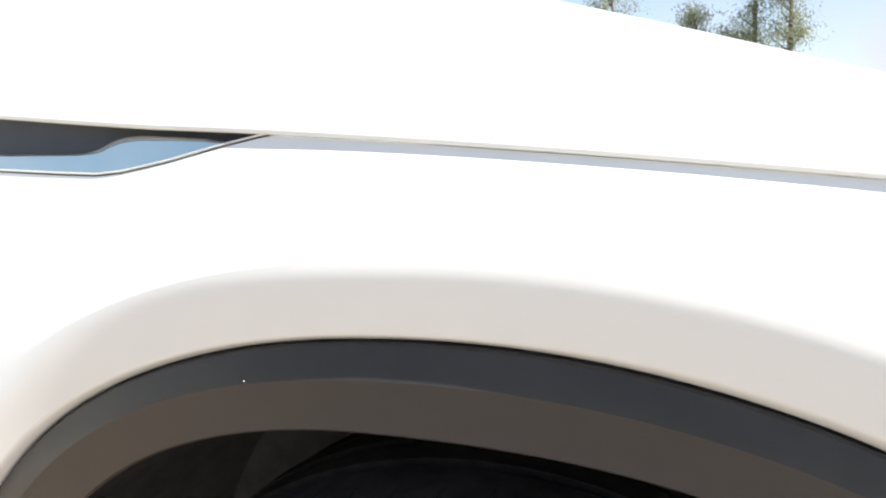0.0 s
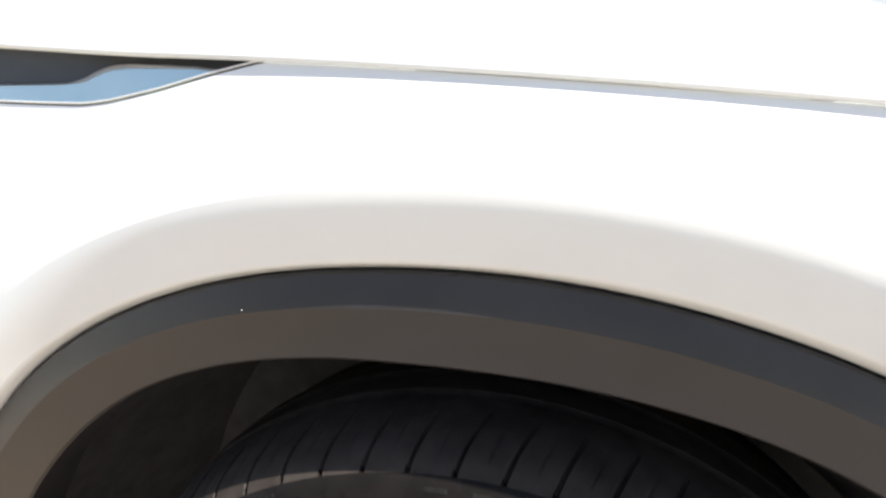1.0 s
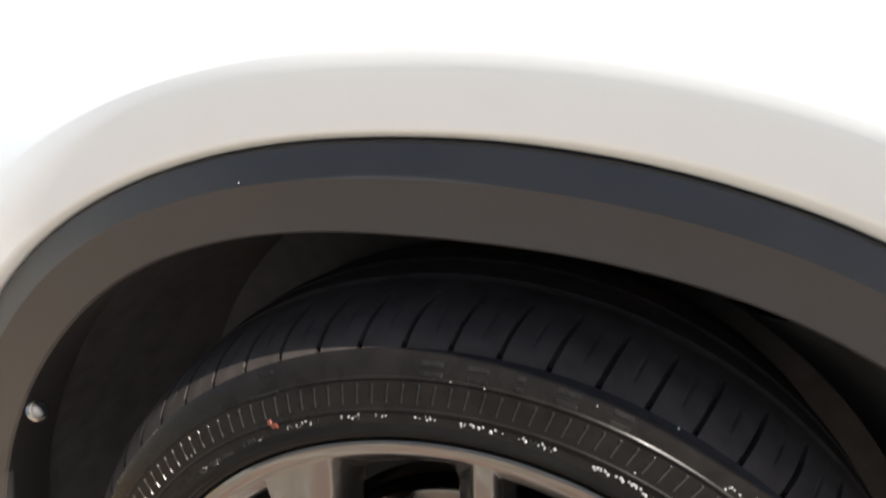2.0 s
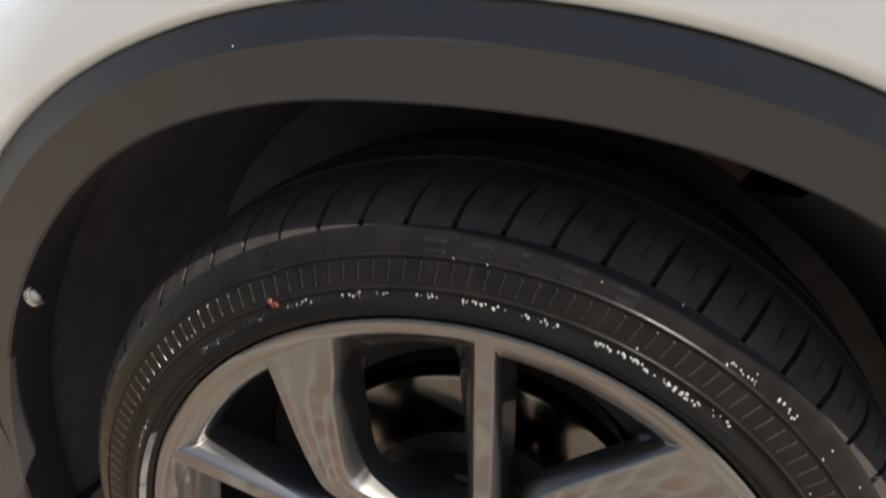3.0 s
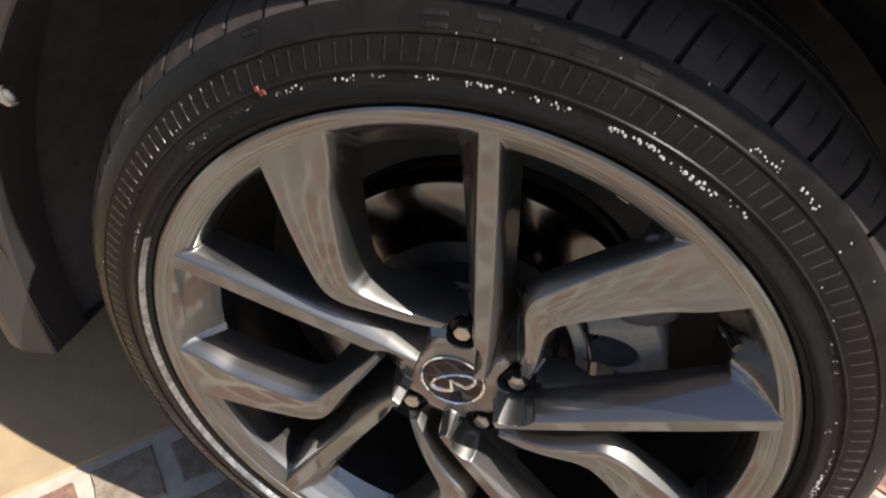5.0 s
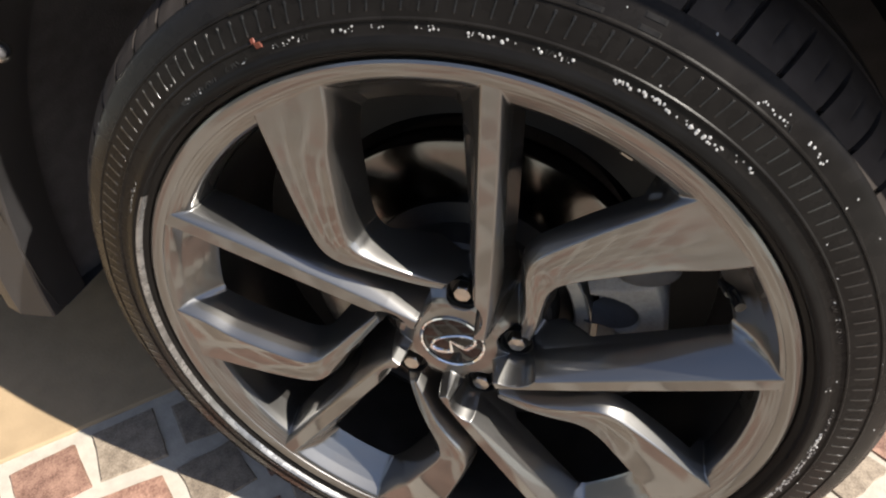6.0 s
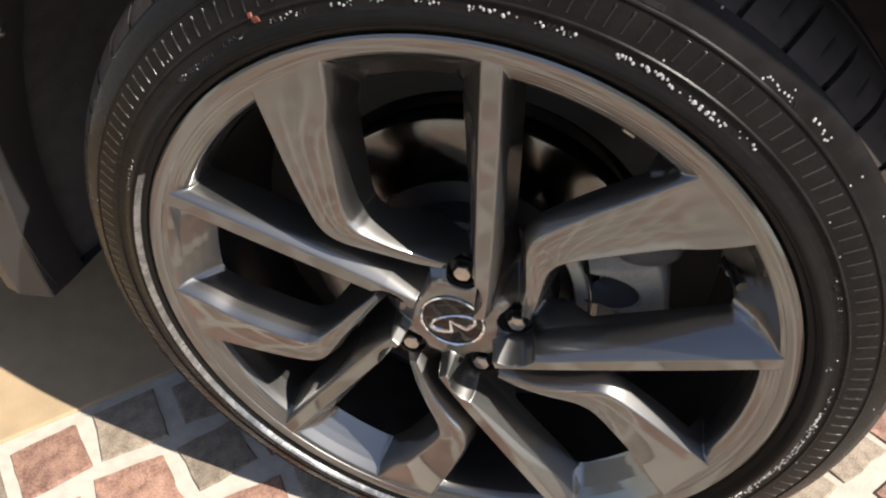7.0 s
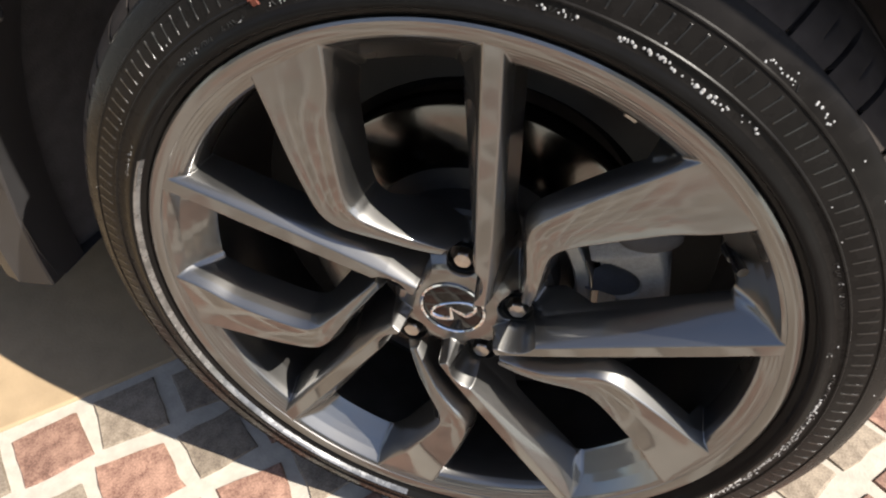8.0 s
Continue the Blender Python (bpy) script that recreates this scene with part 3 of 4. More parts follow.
def leg_face(x, z):
    m, hw, tops, wide, lean = leg_stations()
    best = np.full(x.shape, 1e9)
    gap, half = np.zeros(x.shape), np.zeros(x.shape)
    top, wd, wv, way = (np.zeros(x.shape) for _ in range(4))
    for i in range(len(m) - 1):
        a, b = m[i], m[i + 1]
        v = b - a
        f = np.clip(((x - a[0]) * v[0] + (z - a[1]) * v[1]) / (v @ v), 0, 1)
        px, pz = x - (a[0] + f * v[0]), z - (a[1] + f * v[1])
        dist = np.hypot(px, pz)
        w = hw[i] + f * (hw[i + 1] - hw[i])
        take = dist - w < best
        best = np.where(take, dist - w, best)
        gap = np.where(take, dist, gap)
        half = np.where(take, w, half)
        top = np.where(take, tops[i] + f * (tops[i + 1] - tops[i]), top)
        wd = np.where(take, wide[i] + f * (wide[i + 1] - wide[i]), wd)
        wv = np.where(take, lean[i] + f * (lean[i + 1] - lean[i]), wv)
        way = np.where(take, np.sign(v[0] * pz - v[1] * px), way)      # D side is positive
    lat = np.minimum(gap / half, 1)
    face = top - 0.0008 + 0.0014 * (1 - lat * lat) - way * 0.0012 * lat * np.minimum(1, half / 0.02)
    out = gap - half
    return face + np.where(way > 0, flank(out, wv, 1.9, 4.6), flank(out, wd, 2.2, 6.0))


def wheel_face(x, z):
    """Depth of the whole cast face."""
    rad = np.hypot(x, z)
    y = None
    tight = np.clip((rad - 0.040) / 0.06, 0.2, 1)
    lip = np.interp(rad, [p[0] for p in LIP], [p[1] for p in LIP])
    hollow = np.interp(rad, [p[0] for p in HOLLOW], [p[1] for p in HOLLOW])
    ang = np.degrees(np.arctan2(-x, z))
    for k in (-1, 0, 1):
        c, n = math.cos(radians(72 * k)), math.sin(radians(72 * k))
        xr, zr = x * c + z * n, -x * n + z * c
        p = smin(ridge_face(xr, zr), leg_face(xr, zr), tight)
        y = p if y is None else smin(y, p, tight)
    rel = (ang + 15) % 72 - 15
    in_u = np.clip((rel + 5.5) / 3.0, 0, 1) * np.clip((22.5 - rel) / 4.0, 0, 1)
    y = smin(y, lip + (hollow - lip) * in_u, 1 + 0.7 * in_u)
    hub = np.interp(rad, (0.0, 0.040, 0.044, 0.049, 0.055, 0.062, 0.070, 0.080), (0.0261, 0.0261, 0.0266, 0.0285, 0.0335, 0.0420, 0.0520, 0.070))
    y = smin(y, hub, tight)
    turn = np.degrees(np.arctan2(z, x)) - 90 - LUG
    turn = np.radians((turn + 36) % 72 - 36)
    away = np.hypot(rad * np.cos(turn) - 0.05715, rad * np.sin(turn))
    pocket = 0.0372 - 4.0 * np.maximum(away - 0.0138, 0)
    k = 0.0012
    h = np.clip(0.5 + 0.5 * (pocket - y) / k, 0, 1)
    return y + (pocket - y) * h + k * h * (1 - h)


def casting_depth(x, z):
    """How much thicker the casting is than its usual depth: round the hub more, beside the leg's outer flank less."""
    rad = np.hypot(x, z)
    edge = smooth_line(LEG_E[1:8], 60)
    away, side_of = np.full(np.shape(x), 1e9), np.zeros(np.shape(x))
    for a, b in zip(edge[:-1], edge[1:]):
        v = b - a
        f = np.clip(((x - a[0]) * v[0] + (z - a[1]) * v[1]) / (v @ v), 0, 1)
        px, pz = x - a[0] - f * v[0], z - a[1] - f * v[1]
        d = np.hypot(px, pz)
        side_of = np.where(d < away, v[0] * pz - v[1] * px, side_of)
        away = np.minimum(away, d)
    beside = np.where(side_of < 0, np.clip(away / 0.003, 0, 1) * np.clip((0.022 - away) / 0.008, 0, 1), 0)
    beside = beside * np.clip((rad - 0.112) / 0.015, 0, 1) * np.clip((0.236 - rad) / 0.010, 0, 1)
    return 0.020 * np.clip((0.120 - rad) / 0.025, 0, 1) - 0.017 * beside


def make_spoke(a0=-20.0, a1=52.0, r0=0.0300, r1=0.2612, deep=0.037):
    rr = np.linspace(r0, r1, 560)
    step = (a1 - a0) / 700
    aa = np.radians(a0 + step * np.arange(-6, 707))
    A, rad = np.meshgrid(aa, rr, indexing="ij")
    Y = np.minimum(wheel_face(-rad * np.sin(A), rad * np.cos(A)), 0.085)
    k = np.array((1, 4, 6, 4, 1)) / 16.0
    for _ in range(1):                      # soft cast edges
        Y = sum(k[j] * np.roll(Y, j - 2, axis=0) for j in range(5))
        P = np.pad(Y, ((0, 0), (2, 2)), mode="edge")
        keep = np.clip((rr - 0.236) / 0.014, 0, 1)
        Y = keep * Y + (1 - keep) * sum(k[j] * P[:, j:j + len(rr)] for j in range(5))
    gr, ga = np.gradient(Y, rr, axis=1), np.gradient(Y, aa, axis=0) / rad
    full = np.stack([gr * -np.sin(A) - ga * np.cos(A), np.full(Y.shape, -1.0), gr * np.cos(A) - ga * np.sin(A)], axis=2)
    A, rad, Y = A[6:-6], rad[6:-6], Y[6:-6]
    X, Z = -rad * np.sin(A), rad * np.cos(A)
    shift = casting_depth(X, Z)
    near = Y - shift < deep
    Y = np.minimum(Y, deep + shift + 0.006)
    q = near[:-1, :-1] | near[1:, :-1] | near[1:, 1:] | near[:-1, 1:]
    ids = np.arange(X.size).reshape(X.shape)
    quads = np.stack([ids[:-1, :-1][q], ids[:-1, 1:][q], ids[1:, 1:][q], ids[1:, :-1][q]], axis=1)
    used, inverse = np.unique(quads, return_inverse=True)
    quads = inverse.reshape(quads.shape)
    co = np.stack([X.ravel()[used], (Y - shift).ravel()[used], Z.ravel()[used]], axis=1)
    me = bpy.data.meshes.new("spoke")
    me.vertices.add(len(co))
    me.vertices.foreach_set("co", co.ravel())
    me.loops.add(quads.size)
    me.loops.foreach_set("vertex_index", quads.ravel().astype(np.int32))
    me.polygons.add(len(quads))
    me.polygons.foreach_set("loop_start", np.arange(0, quads.size, 4, dtype=np.int32))
    me.update(calc_edges=True)
    me.validate()
    cutter = bmesh.new()
    cutter.from_mesh(me)
    bmesh.ops.bisect_plane(cutter, geom=cutter.verts[:] + cutter.edges[:] + cutter.faces[:], plane_co=(0, deep, 0), plane_no=(0, 1, 0), clear_outer=True)
    at = np.array([v.co for v in cutter.verts])
    for v, more in zip(cutter.verts, casting_depth(at[:, 0], at[:, 2])):
        v.co.y += more
    cutter.to_mesh(me)
    cutter.free()
    me.polygons.foreach_set("use_smooth", [True] * len(me.polygons))
    me.materials.append(M_RIM)
    co = np.empty(len(me.vertices) * 3)
    me.vertices.foreach_get("co", co)
    co = co.reshape(-1, 3)
    ui = np.clip((np.arctan2(-co[:, 0], co[:, 2]) - aa[0]) / (aa[1] - aa[0]), 0, len(aa) - 1.001)
    vi = np.clip(np.interp(np.hypot(co[:, 0], co[:, 2]), rr, np.arange(len(rr))), 0, len(rr) - 1.001)
    u0, v0 = ui.astype(int), vi.astype(int)
    fu, fv = (ui - u0)[:, None], (vi - v0)[:, None]
    nn = (full[u0, v0] * (1 - fu) + full[u0 + 1, v0] * fu) * (1 - fv) + (full[u0, v0 + 1] * (1 - fu) + full[u0 + 1, v0 + 1] * fu) * fv
    nn /= np.linalg.norm(nn, axis=1)[:, None]
    me.normals_split_custom_set_from_vertices([tuple(n) for n in nn])
    return me


spoke_mesh = make_spoke()
for k in range(5):
    ob = new("spoke", spoke_mesh)
    ob.parent = wheel
    ob.matrix_basis = Matrix.Translation((0, 0, ZH)) @ Matrix.Rotation(-radians(72 * k), 4, "Y")

# hub
bm = bmesh.new()
lathe(bm, [(0.0, 0.029), (0.0300, 0.029), (0.0306, 0.0266), (0.0330, 0.0264), (0.0335, 0.045), (0.076, 0.058), (0.080, 0.066), (0.078, 0.075)], n=90)
part("hub", bm, M_RIM, wheel, sharp=30)
bm = bmesh.new()
lathe(bm, [(0.0, 0.0245), (0.018, 0.0248), (0.0262, 0.0258), (0.0275, 0.0275)], n=64)
cap = part("centre_cap", bm, M_GLOSS, wheel, "gloss black centre cap with a chrome emblem")
bm = bmesh.new()
lathe(bm, [(0.0268, 0.0275), (0.0270, 0.0250), (0.0282, 0.0240), (0.0296, 0.0246), (0.0300, 0.0275)], n=64)
part("cap_ring", bm, M_CHROME, wheel, "bright chrome ring")
TILT = radians(24)


def badge(u, v, lift=0.0):
    """A point on the cap in the badge's own frame."""
    return (0.001 + u * math.cos(TILT) - v * math.sin(TILT), 0.0250 - lift, -0.001 + u * math.sin(TILT) + v * math.cos(TILT) + ZH)


def ribbon(bm, line, widths):
    """A bevelled metal strip along a line on the cap."""
    rows = []
    for k, (u, v) in enumerate(line):
        a, b = line[max(k - 1, 0)], line[min(k + 1, len(line) - 1)]
        d = Vector((b[0] - a[0], b[1] - a[1])).normalized()
        n, w = Vector((-d.y, d.x)), widths[k]
        rows.append([badge(u + n.x * q, v + n.y * q, h) for q, h in ((-w, -0.0006), (-w * 0.85, 0.0010), (-w * 0.2, 0.0019), (w * 0.5, 0.0016), (w, -0.0006))])
    grid(bm, rows)


bm = bmesh.new()
arc = [radians(-65 + 322 * i / 60) for i in range(61)]
ribbon(bm, [(0.0212 * math.cos(a), 0.0090 * math.sin(a)) for a in arc], [0.0012 + 0.0013 * max(0, -math.sin(a + 0.3)) + 0.0007 * abs(math.cos(a)) for a in arc])
ribbon(bm, [(-0.0052, -0.0092), (-0.0034, -0.0030), (-0.0012, 0.0044)], [0.0021, 0.0016, 0.0009])
ribbon(bm, [(-0.0012, 0.0044), (0.0030, -0.0020), (0.0092, -0.0086)], [0.0009, 0.0016, 0.0022])
part("emblem", bm, M_CHROME, wheel, "chrome oval emblem")
nut_mesh = None
for k in range(5):
    a = radians(90 + LUG + 72 * k)
    if nut_mesh is None:
        bm = bmesh.new()
        prof6 = [(0.0085, 0.020), (0.0088, 0.004), (0.0082, 0.0015), (0.0068, 0.0003), (0.0, -0.0006)]
        rows = []
        for q, (r, y) in enumerate(prof6):
            n = 24
            rows.append([((r * (1 if q > 2 else (math.cos(math.pi / 6) / math.cos((2 * math.pi * i / n) % (math.pi / 3) - math.pi / 6)))) * math.cos(2 * math.pi * i / n), y, r * (1 if q > 2 else (math.cos(math.pi / 6) / math.cos((2 * math.pi * i / n) % (math.pi / 3) - math.pi / 6))) * math.sin(2 * math.pi * i / n)) for i in range(n)])
        grid(bm, rows, close=True)
        nut = part("lug_nut", bm, M_NUT, wheel, sharp=25)
        nut_mesh = nut.data
    else:
        nut = new("lug_nut", nut_mesh)
        nut.parent = wheel
    # black lining over the alloy: the pocket's shade put into colour
    seat_bm = bmesh.new()
    lathe(seat_bm, [(0.0143, 0.0300), (0.0138, 0.0303), (0.0134, 0.0340), (0.0126, 0.0362), (0.0112, 0.0366), (0.0, 0.0368)], n=28, centre=(0.05715 * math.cos(a), 0, 0.05715 * math.sin(a) + ZH))
    part("lug_seat", seat_bm, M_SEAT, wheel, "nut pocket lined black for its shade", sharp=40)
    nut.location = (0.05715 * math.cos(a), 0.0265, 0.05715 * math.sin(a) + ZH)

# brake behind the spokes
bm = bmesh.new()
lathe(bm, [(0.1035, 0.1100), (0.1040, 0.0905), (0.1055, 0.0900), (0.1600, 0.0900), (0.1630, 0.0908), (0.1642, 0.0925), (0.1642, 0.1150), (0.1035, 0.1150)], n=120)
disc = part("brake_disc", bm, M_DISC, car, "bare machined steel brake disc", sharp=30)
bm = bmesh.new()
lathe(bm, [(0.068, 0.057), (0.080, 0.058), (0.0835, 0.061), (0.086, 0.0860), (0.1030, 0.0915), (0.1034, 0.1100)], n=96)
part("disc_hat", bm, M_HAT, disc, "dark rusty disc hat", sharp=30)
bm = bmesh.new()
lathe(bm, [(0.172, 0.122), (0.190, 0.128), (0.222, 0.132), (0.225, 0.150), (0.150, 0.160)], n=90)
part("dust_shield", bm, M_SHIELD, car, "dull dark brake dust shield", sharp=30)


def caliper_face(x, z):
    """Depth of the cast housing: an oval hollow, and a shoulder that falls back above it."""
    r = math.hypot(x, z)
    y = 0.0590 + 0.5 * max(0, 0.150 - r) * 0.12 + 1.6 * max(0, r - 0.1755)
    e = math.hypot((x - 0.122) / 0.031, (z - 0.034) / 0.0195)
    if e < 1:
        y += 0.024 * min(1, 3.2 * (1 - e)) ** 0.8
    lip = (z - 0.066) - 0.35 * (x - 0.140)
    y += 0.9 * max(0, lip)
    low = 0.016 - z
    if x < 0.140:
        y += 0.010 * min(1, max(0, low) / 0.003) * min(1, (0.140 - x) / 0.004)
    return y


rows = []
for i in range(61):
    a = radians(-3 + 40 * i / 60)
    c, n = math.cos(a), math.sin(a)
    row = [(0.1215 * c, 0.118, 0.1215 * n + ZH)]
    for j in range(49):
        r = 0.1215 + 0.058 * j / 48
        row.append((r * c, caliper_face(r * c, r * n), r * n + ZH))
    row.append((0.1805 * c, 0.118, 0.1805 * n + ZH))
    rows.append(row)
bm = bmesh.new()
grid(bm, rows)
caliper = part("brake_caliper", bm, M_CALIPER, car, "rough cast grey brake caliper", sharp=40)
# dark sheet laid in the hollow to deepen its shade by colour
bm = bmesh.new()
rows = []
for i in range(41):
    a = radians(-118 + 236 * i / 40)
    rows.append([(0.122 + 0.031 * e * math.cos(a), caliper_face(0.122 + 0.031 * e * math.cos(a), 0.034 + 0.0195 * e * math.sin(a)) - 0.0012, 0.034 + 0.0195 * e * math.sin(a) + ZH) for e in (0.05, 0.3, 0.55, 0.75, 0.88, 0.96)])
grid(bm, rows)
part("hollow", bm, M_LINER, caliper, "dark sheet painting the shade of the hollow", sharp=60)
bm = bmesh.new()
q = bmesh.ops.create_uvsphere(bm, u_segments=24, v_segments=12, radius=1.0)["verts"]
bmesh.ops.transform(bm, matrix=Matrix.Translation((0.150, 0.068, 0.083 + ZH)) @ Matrix.Rotation(radians(-12), 4, "Y") @ Matrix.Diagonal((0.026, 0.012, 0.014, 1)), verts=q)
part("piston_boot", bm, M_LINER, caliper, "black rubber boot", sharp=60)
bm = bmesh.new()
lathe(bm, [(0.0995, 0.092), (0.1002, 0.070), (0.1025, 0.0670), (0.1120, 0.0670), (0.1135, 0.0690), (0.1138, 0.092)], n=20, a0=-8, a1=33)
part("caliper_bracket", bm, M_BRACKET, caliper, "pale machined caliper bracket", sharp=30)
bm = bmesh.new()
lathe(bm, [(0.1142, 0.092), (0.1143, 0.0672), (0.1148, 0.0664), (0.1156, 0.0668), (0.1158, 0.092)], n=20, a0=-6, a1=24)
part("pad_spring", bm, M_NUT, caliper, "thin bright steel pad spring", sharp=30)

# valve and balance weight on the rim
bm = bmesh.new()
va = radians(27.5)
m = Matrix.Translation((0.233 * math.cos(va), 0.026, 0.233 * math.sin(va) + ZH)) @ Matrix.Rotation(radians(90), 4, "X") @ Matrix.Rotation(radians(18), 4, "Y")
for r0, z0, z1 in ((0.0060, -0.016, -0.004), (0.0040, -0.004, 0.004), (0.0046, 0.004, 0.012)):
    q = bmesh.ops.create_cone(bm, cap_ends=True, segments=16, radius1=r0, radius2=r0 * 0.9, depth=z1 - z0)["verts"]
    bmesh.ops.transform(bm, matrix=m @ Matrix.Translation((0, 0, (z0 + z1) / 2)), verts=q)
part("valve_stem", bm, M_GLOSS, wheel, "black rubber tyre valve", sharp=40)
bm = bmesh.new()
lathe(bm, [(0.2400, 0.034), (0.2320, 0.035), (0.2305, 0.038), (0.2310, 0.046), (0.2370, 0.048)], n=6, a0=59.6, a1=61.8)
part("balance_weight", bm, M_NUT, wheel, "small grey balance weight")

# push clip on the arch flange
bm = bmesh.new()
seat = Matrix.Translation((-0.3775, 0.034, 0.218 + ZH)) @ Matrix.Rotation(radians(60), 4, "Y")
q = bmesh.ops.create_uvsphere(bm, u_segments=16, v_segments=8, radius=0.0060)["verts"]
bmesh.ops.transform(bm, matrix=seat @ Matrix.Diagonal((1, 1, 0.5, 1)), verts=q)
part("push_clip", bm, M_LINER, car, "worn grey push clip")
bm = bmesh.new()
rows = []
for i in range(20):
    a = 2 * math.pi * i / 20
    rows.append([seat @ Vector(((0.0080 + q) * math.cos(a), (0.0080 + q) * math.sin(a), h)) for q, h in ((-0.0016, 0.0), (-0.0008, 0.0022), (0.0008, 0.0020), (0.0018, -0.001))])
rows.append(rows[0])
grid(bm, rows)
part("clip_ring", bm, M_NUT, car, "pale metal clip ring")

# side vent at the bonnet line: sloped bright blade below, dark inset above with a rolled lip, chrome edge
BLADE_TOP = ((0.118, 0.97), (0.147, 0.95), (0.153, 0.73), (0.170, 0.43), (0.195, 0.31), (0.227, 0.27), (0.240, 0.30), (0.250, 0.37), (0.258, 0.46), (0.266, 0.55), (0.285, 0.61), (0.364, 0.71), (0.600, 0.74))


def step_line(x):
    """The line between the dark inset and the bright blade: it sweeps down towards the rear."""
    xs, v = [p[0] for p in BLADE_TOP], [p[1] for p in BLADE_TOP]
    return sum(float(np.interp(-x + d, xs, v)) for d in (-0.004, -0.002, 0, 0.002, 0.004)) / 5


def vent_point(x, f, depth=None):
    d = vent_depth(x)
    zb = shut(x) - 0.001 - d
    y = side(x, zb)
    back = (1 - f) * d * 0.40 if depth is None else depth
    return (x, y + 0.0006 + back, zb + d * (1 - f) + ZH)


bm = bmesh.new()
rows = []
for i in range(130):
    x = -0.1205 - 0.468 * i / 129
    fs = step_line(x)
    rows.append([vent_point(x, 0.985 + (fs - 0.985) * j / 8) for j in range(9)] + [vent_point(x, fs - 0.01, (1 - fs) * vent_depth(x) * 0.40 + 0.001)])
grid(bm, rows)
part("vent_blade", bm, M_BLADE, car, "smoky chrome vent blade mirroring the sky", sharp=40)
bm = bmesh.new()
rows = []
for i in range(130):
    x = -0.1205 - 0.468 * i / 129
    fs = step_line(x)
    d = (1 - fs) * vent_depth(x) * 0.40
    w = min(0.11, 0.6 * fs) * (1 - 0.75 * smoothstep(0.255, 0.285, -x))
    rows.append([vent_point(x, fs + 0.004, d + 0.004), vent_point(x, fs - 0.004, d + 0.0005), vent_point(x, fs - 0.15 * w, d - 0.0003), vent_point(x, fs - 0.6 * w, d + 0.0004), vent_point(x, fs - w, d + 0.0016), vent_point(x, fs - w - 0.01, d + 0.006)])
grid(bm, rows)
part("vent_lip", bm, M_LIP, car, "satin grey rolled lip over the blade", sharp=50)
bm = bmesh.new()
rows = []
for i in range(130):
    x = -0.1205 - 0.468 * i / 129
    fs = step_line(x)
    d = (1 - fs) * vent_depth(x) * 0.40
    rows.append([vent_point(x, fs + 0.02, d + 0.006), vent_point(x, fs - 0.02, d + 0.006), vent_point(x, fs * 0.75, d + 0.0070), vent_point(x, fs * 0.5, d + 0.0085), vent_point(x, fs * 0.25, d + 0.0090), vent_point(x, -0.15, d + 0.011)])
grid(bm, rows)
part("vent_inset", bm, M_INSET, car, "dark recessed vent inset", sharp=40)
bm = bmesh.new()
rows = []
for i in range(110):
    x = -0.1165 - 0.472 * i / 109
    p = Vector(vent_point(x, 1.0, 0.0)) + Vector((0, -0.0006, 0.0014))
    rows.append([p + Vector((0, 0.0008 * math.cos(a), 0.0007 * math.sin(a))) for a in [2 * math.pi * k / 8 for k in range(8)]])
grid(bm, rows, close=True)
part("vent_edge", bm, M_BRIGHT, car, "thin chrome edge")
bm = bmesh.new()
rows = []
for i in range(110):
    x = -0.1165 - 0.472 * i / 109
    p = Vector(vent_point(x, 1.0, 0.0)) + Vector((0, -0.0004, -0.0001))
    rows.append([p + Vector((0, 0.0006 * math.cos(a), 0.0005 * math.sin(a))) for a in [2 * math.pi * k / 8 for k in range(8)]])
grid(bm, rows, close=True)
part("vent_seam", bm, M_SEAT, car, "fine black seam under the chrome edge")

# ---- ground ----
# unseen past the setts; its pale neutral colour keeps bounce light from turning pink
bm = bmesh.new()
bmesh.ops.create_grid(bm, x_segments=1, y_segments=1, size=400)
bmesh.ops.translate(bm, verts=bm.verts, vec=(0, 0, -0.006))
tagged(part("ground", bm, M_GROUND), "pale unseen ground, coloured for neutral bounce light", "ground", kind="structure")
bm = bmesh.new()
bmesh.ops.create_grid(bm, x_segments=120, y_segments=120, size=2.3)
bmesh.ops.delete(bm, geom=[v for v in bm.verts if v.co.y < -1.40], context="VERTS")
for v in bm.verts:
    v.co.z = 0.0012 * noise.noise(v.co * 9)
pavement = part("pavement", bm, M_MORTAR, None, "pale mortar joints between red and grey stone setts")
tagged(pavement, category="pavement", kind="structure")

# ---- an unseen plain wall, added behind the camera to block low sky ----
bm = bmesh.new()
box(bm, (-9, -5.8, -0.006), (9, -5.5, 2.6))
tagged(part("unseen_wall", bm, M_WALL), "plain beige wall out of view, added to block low sky", "wall", kind="structure")

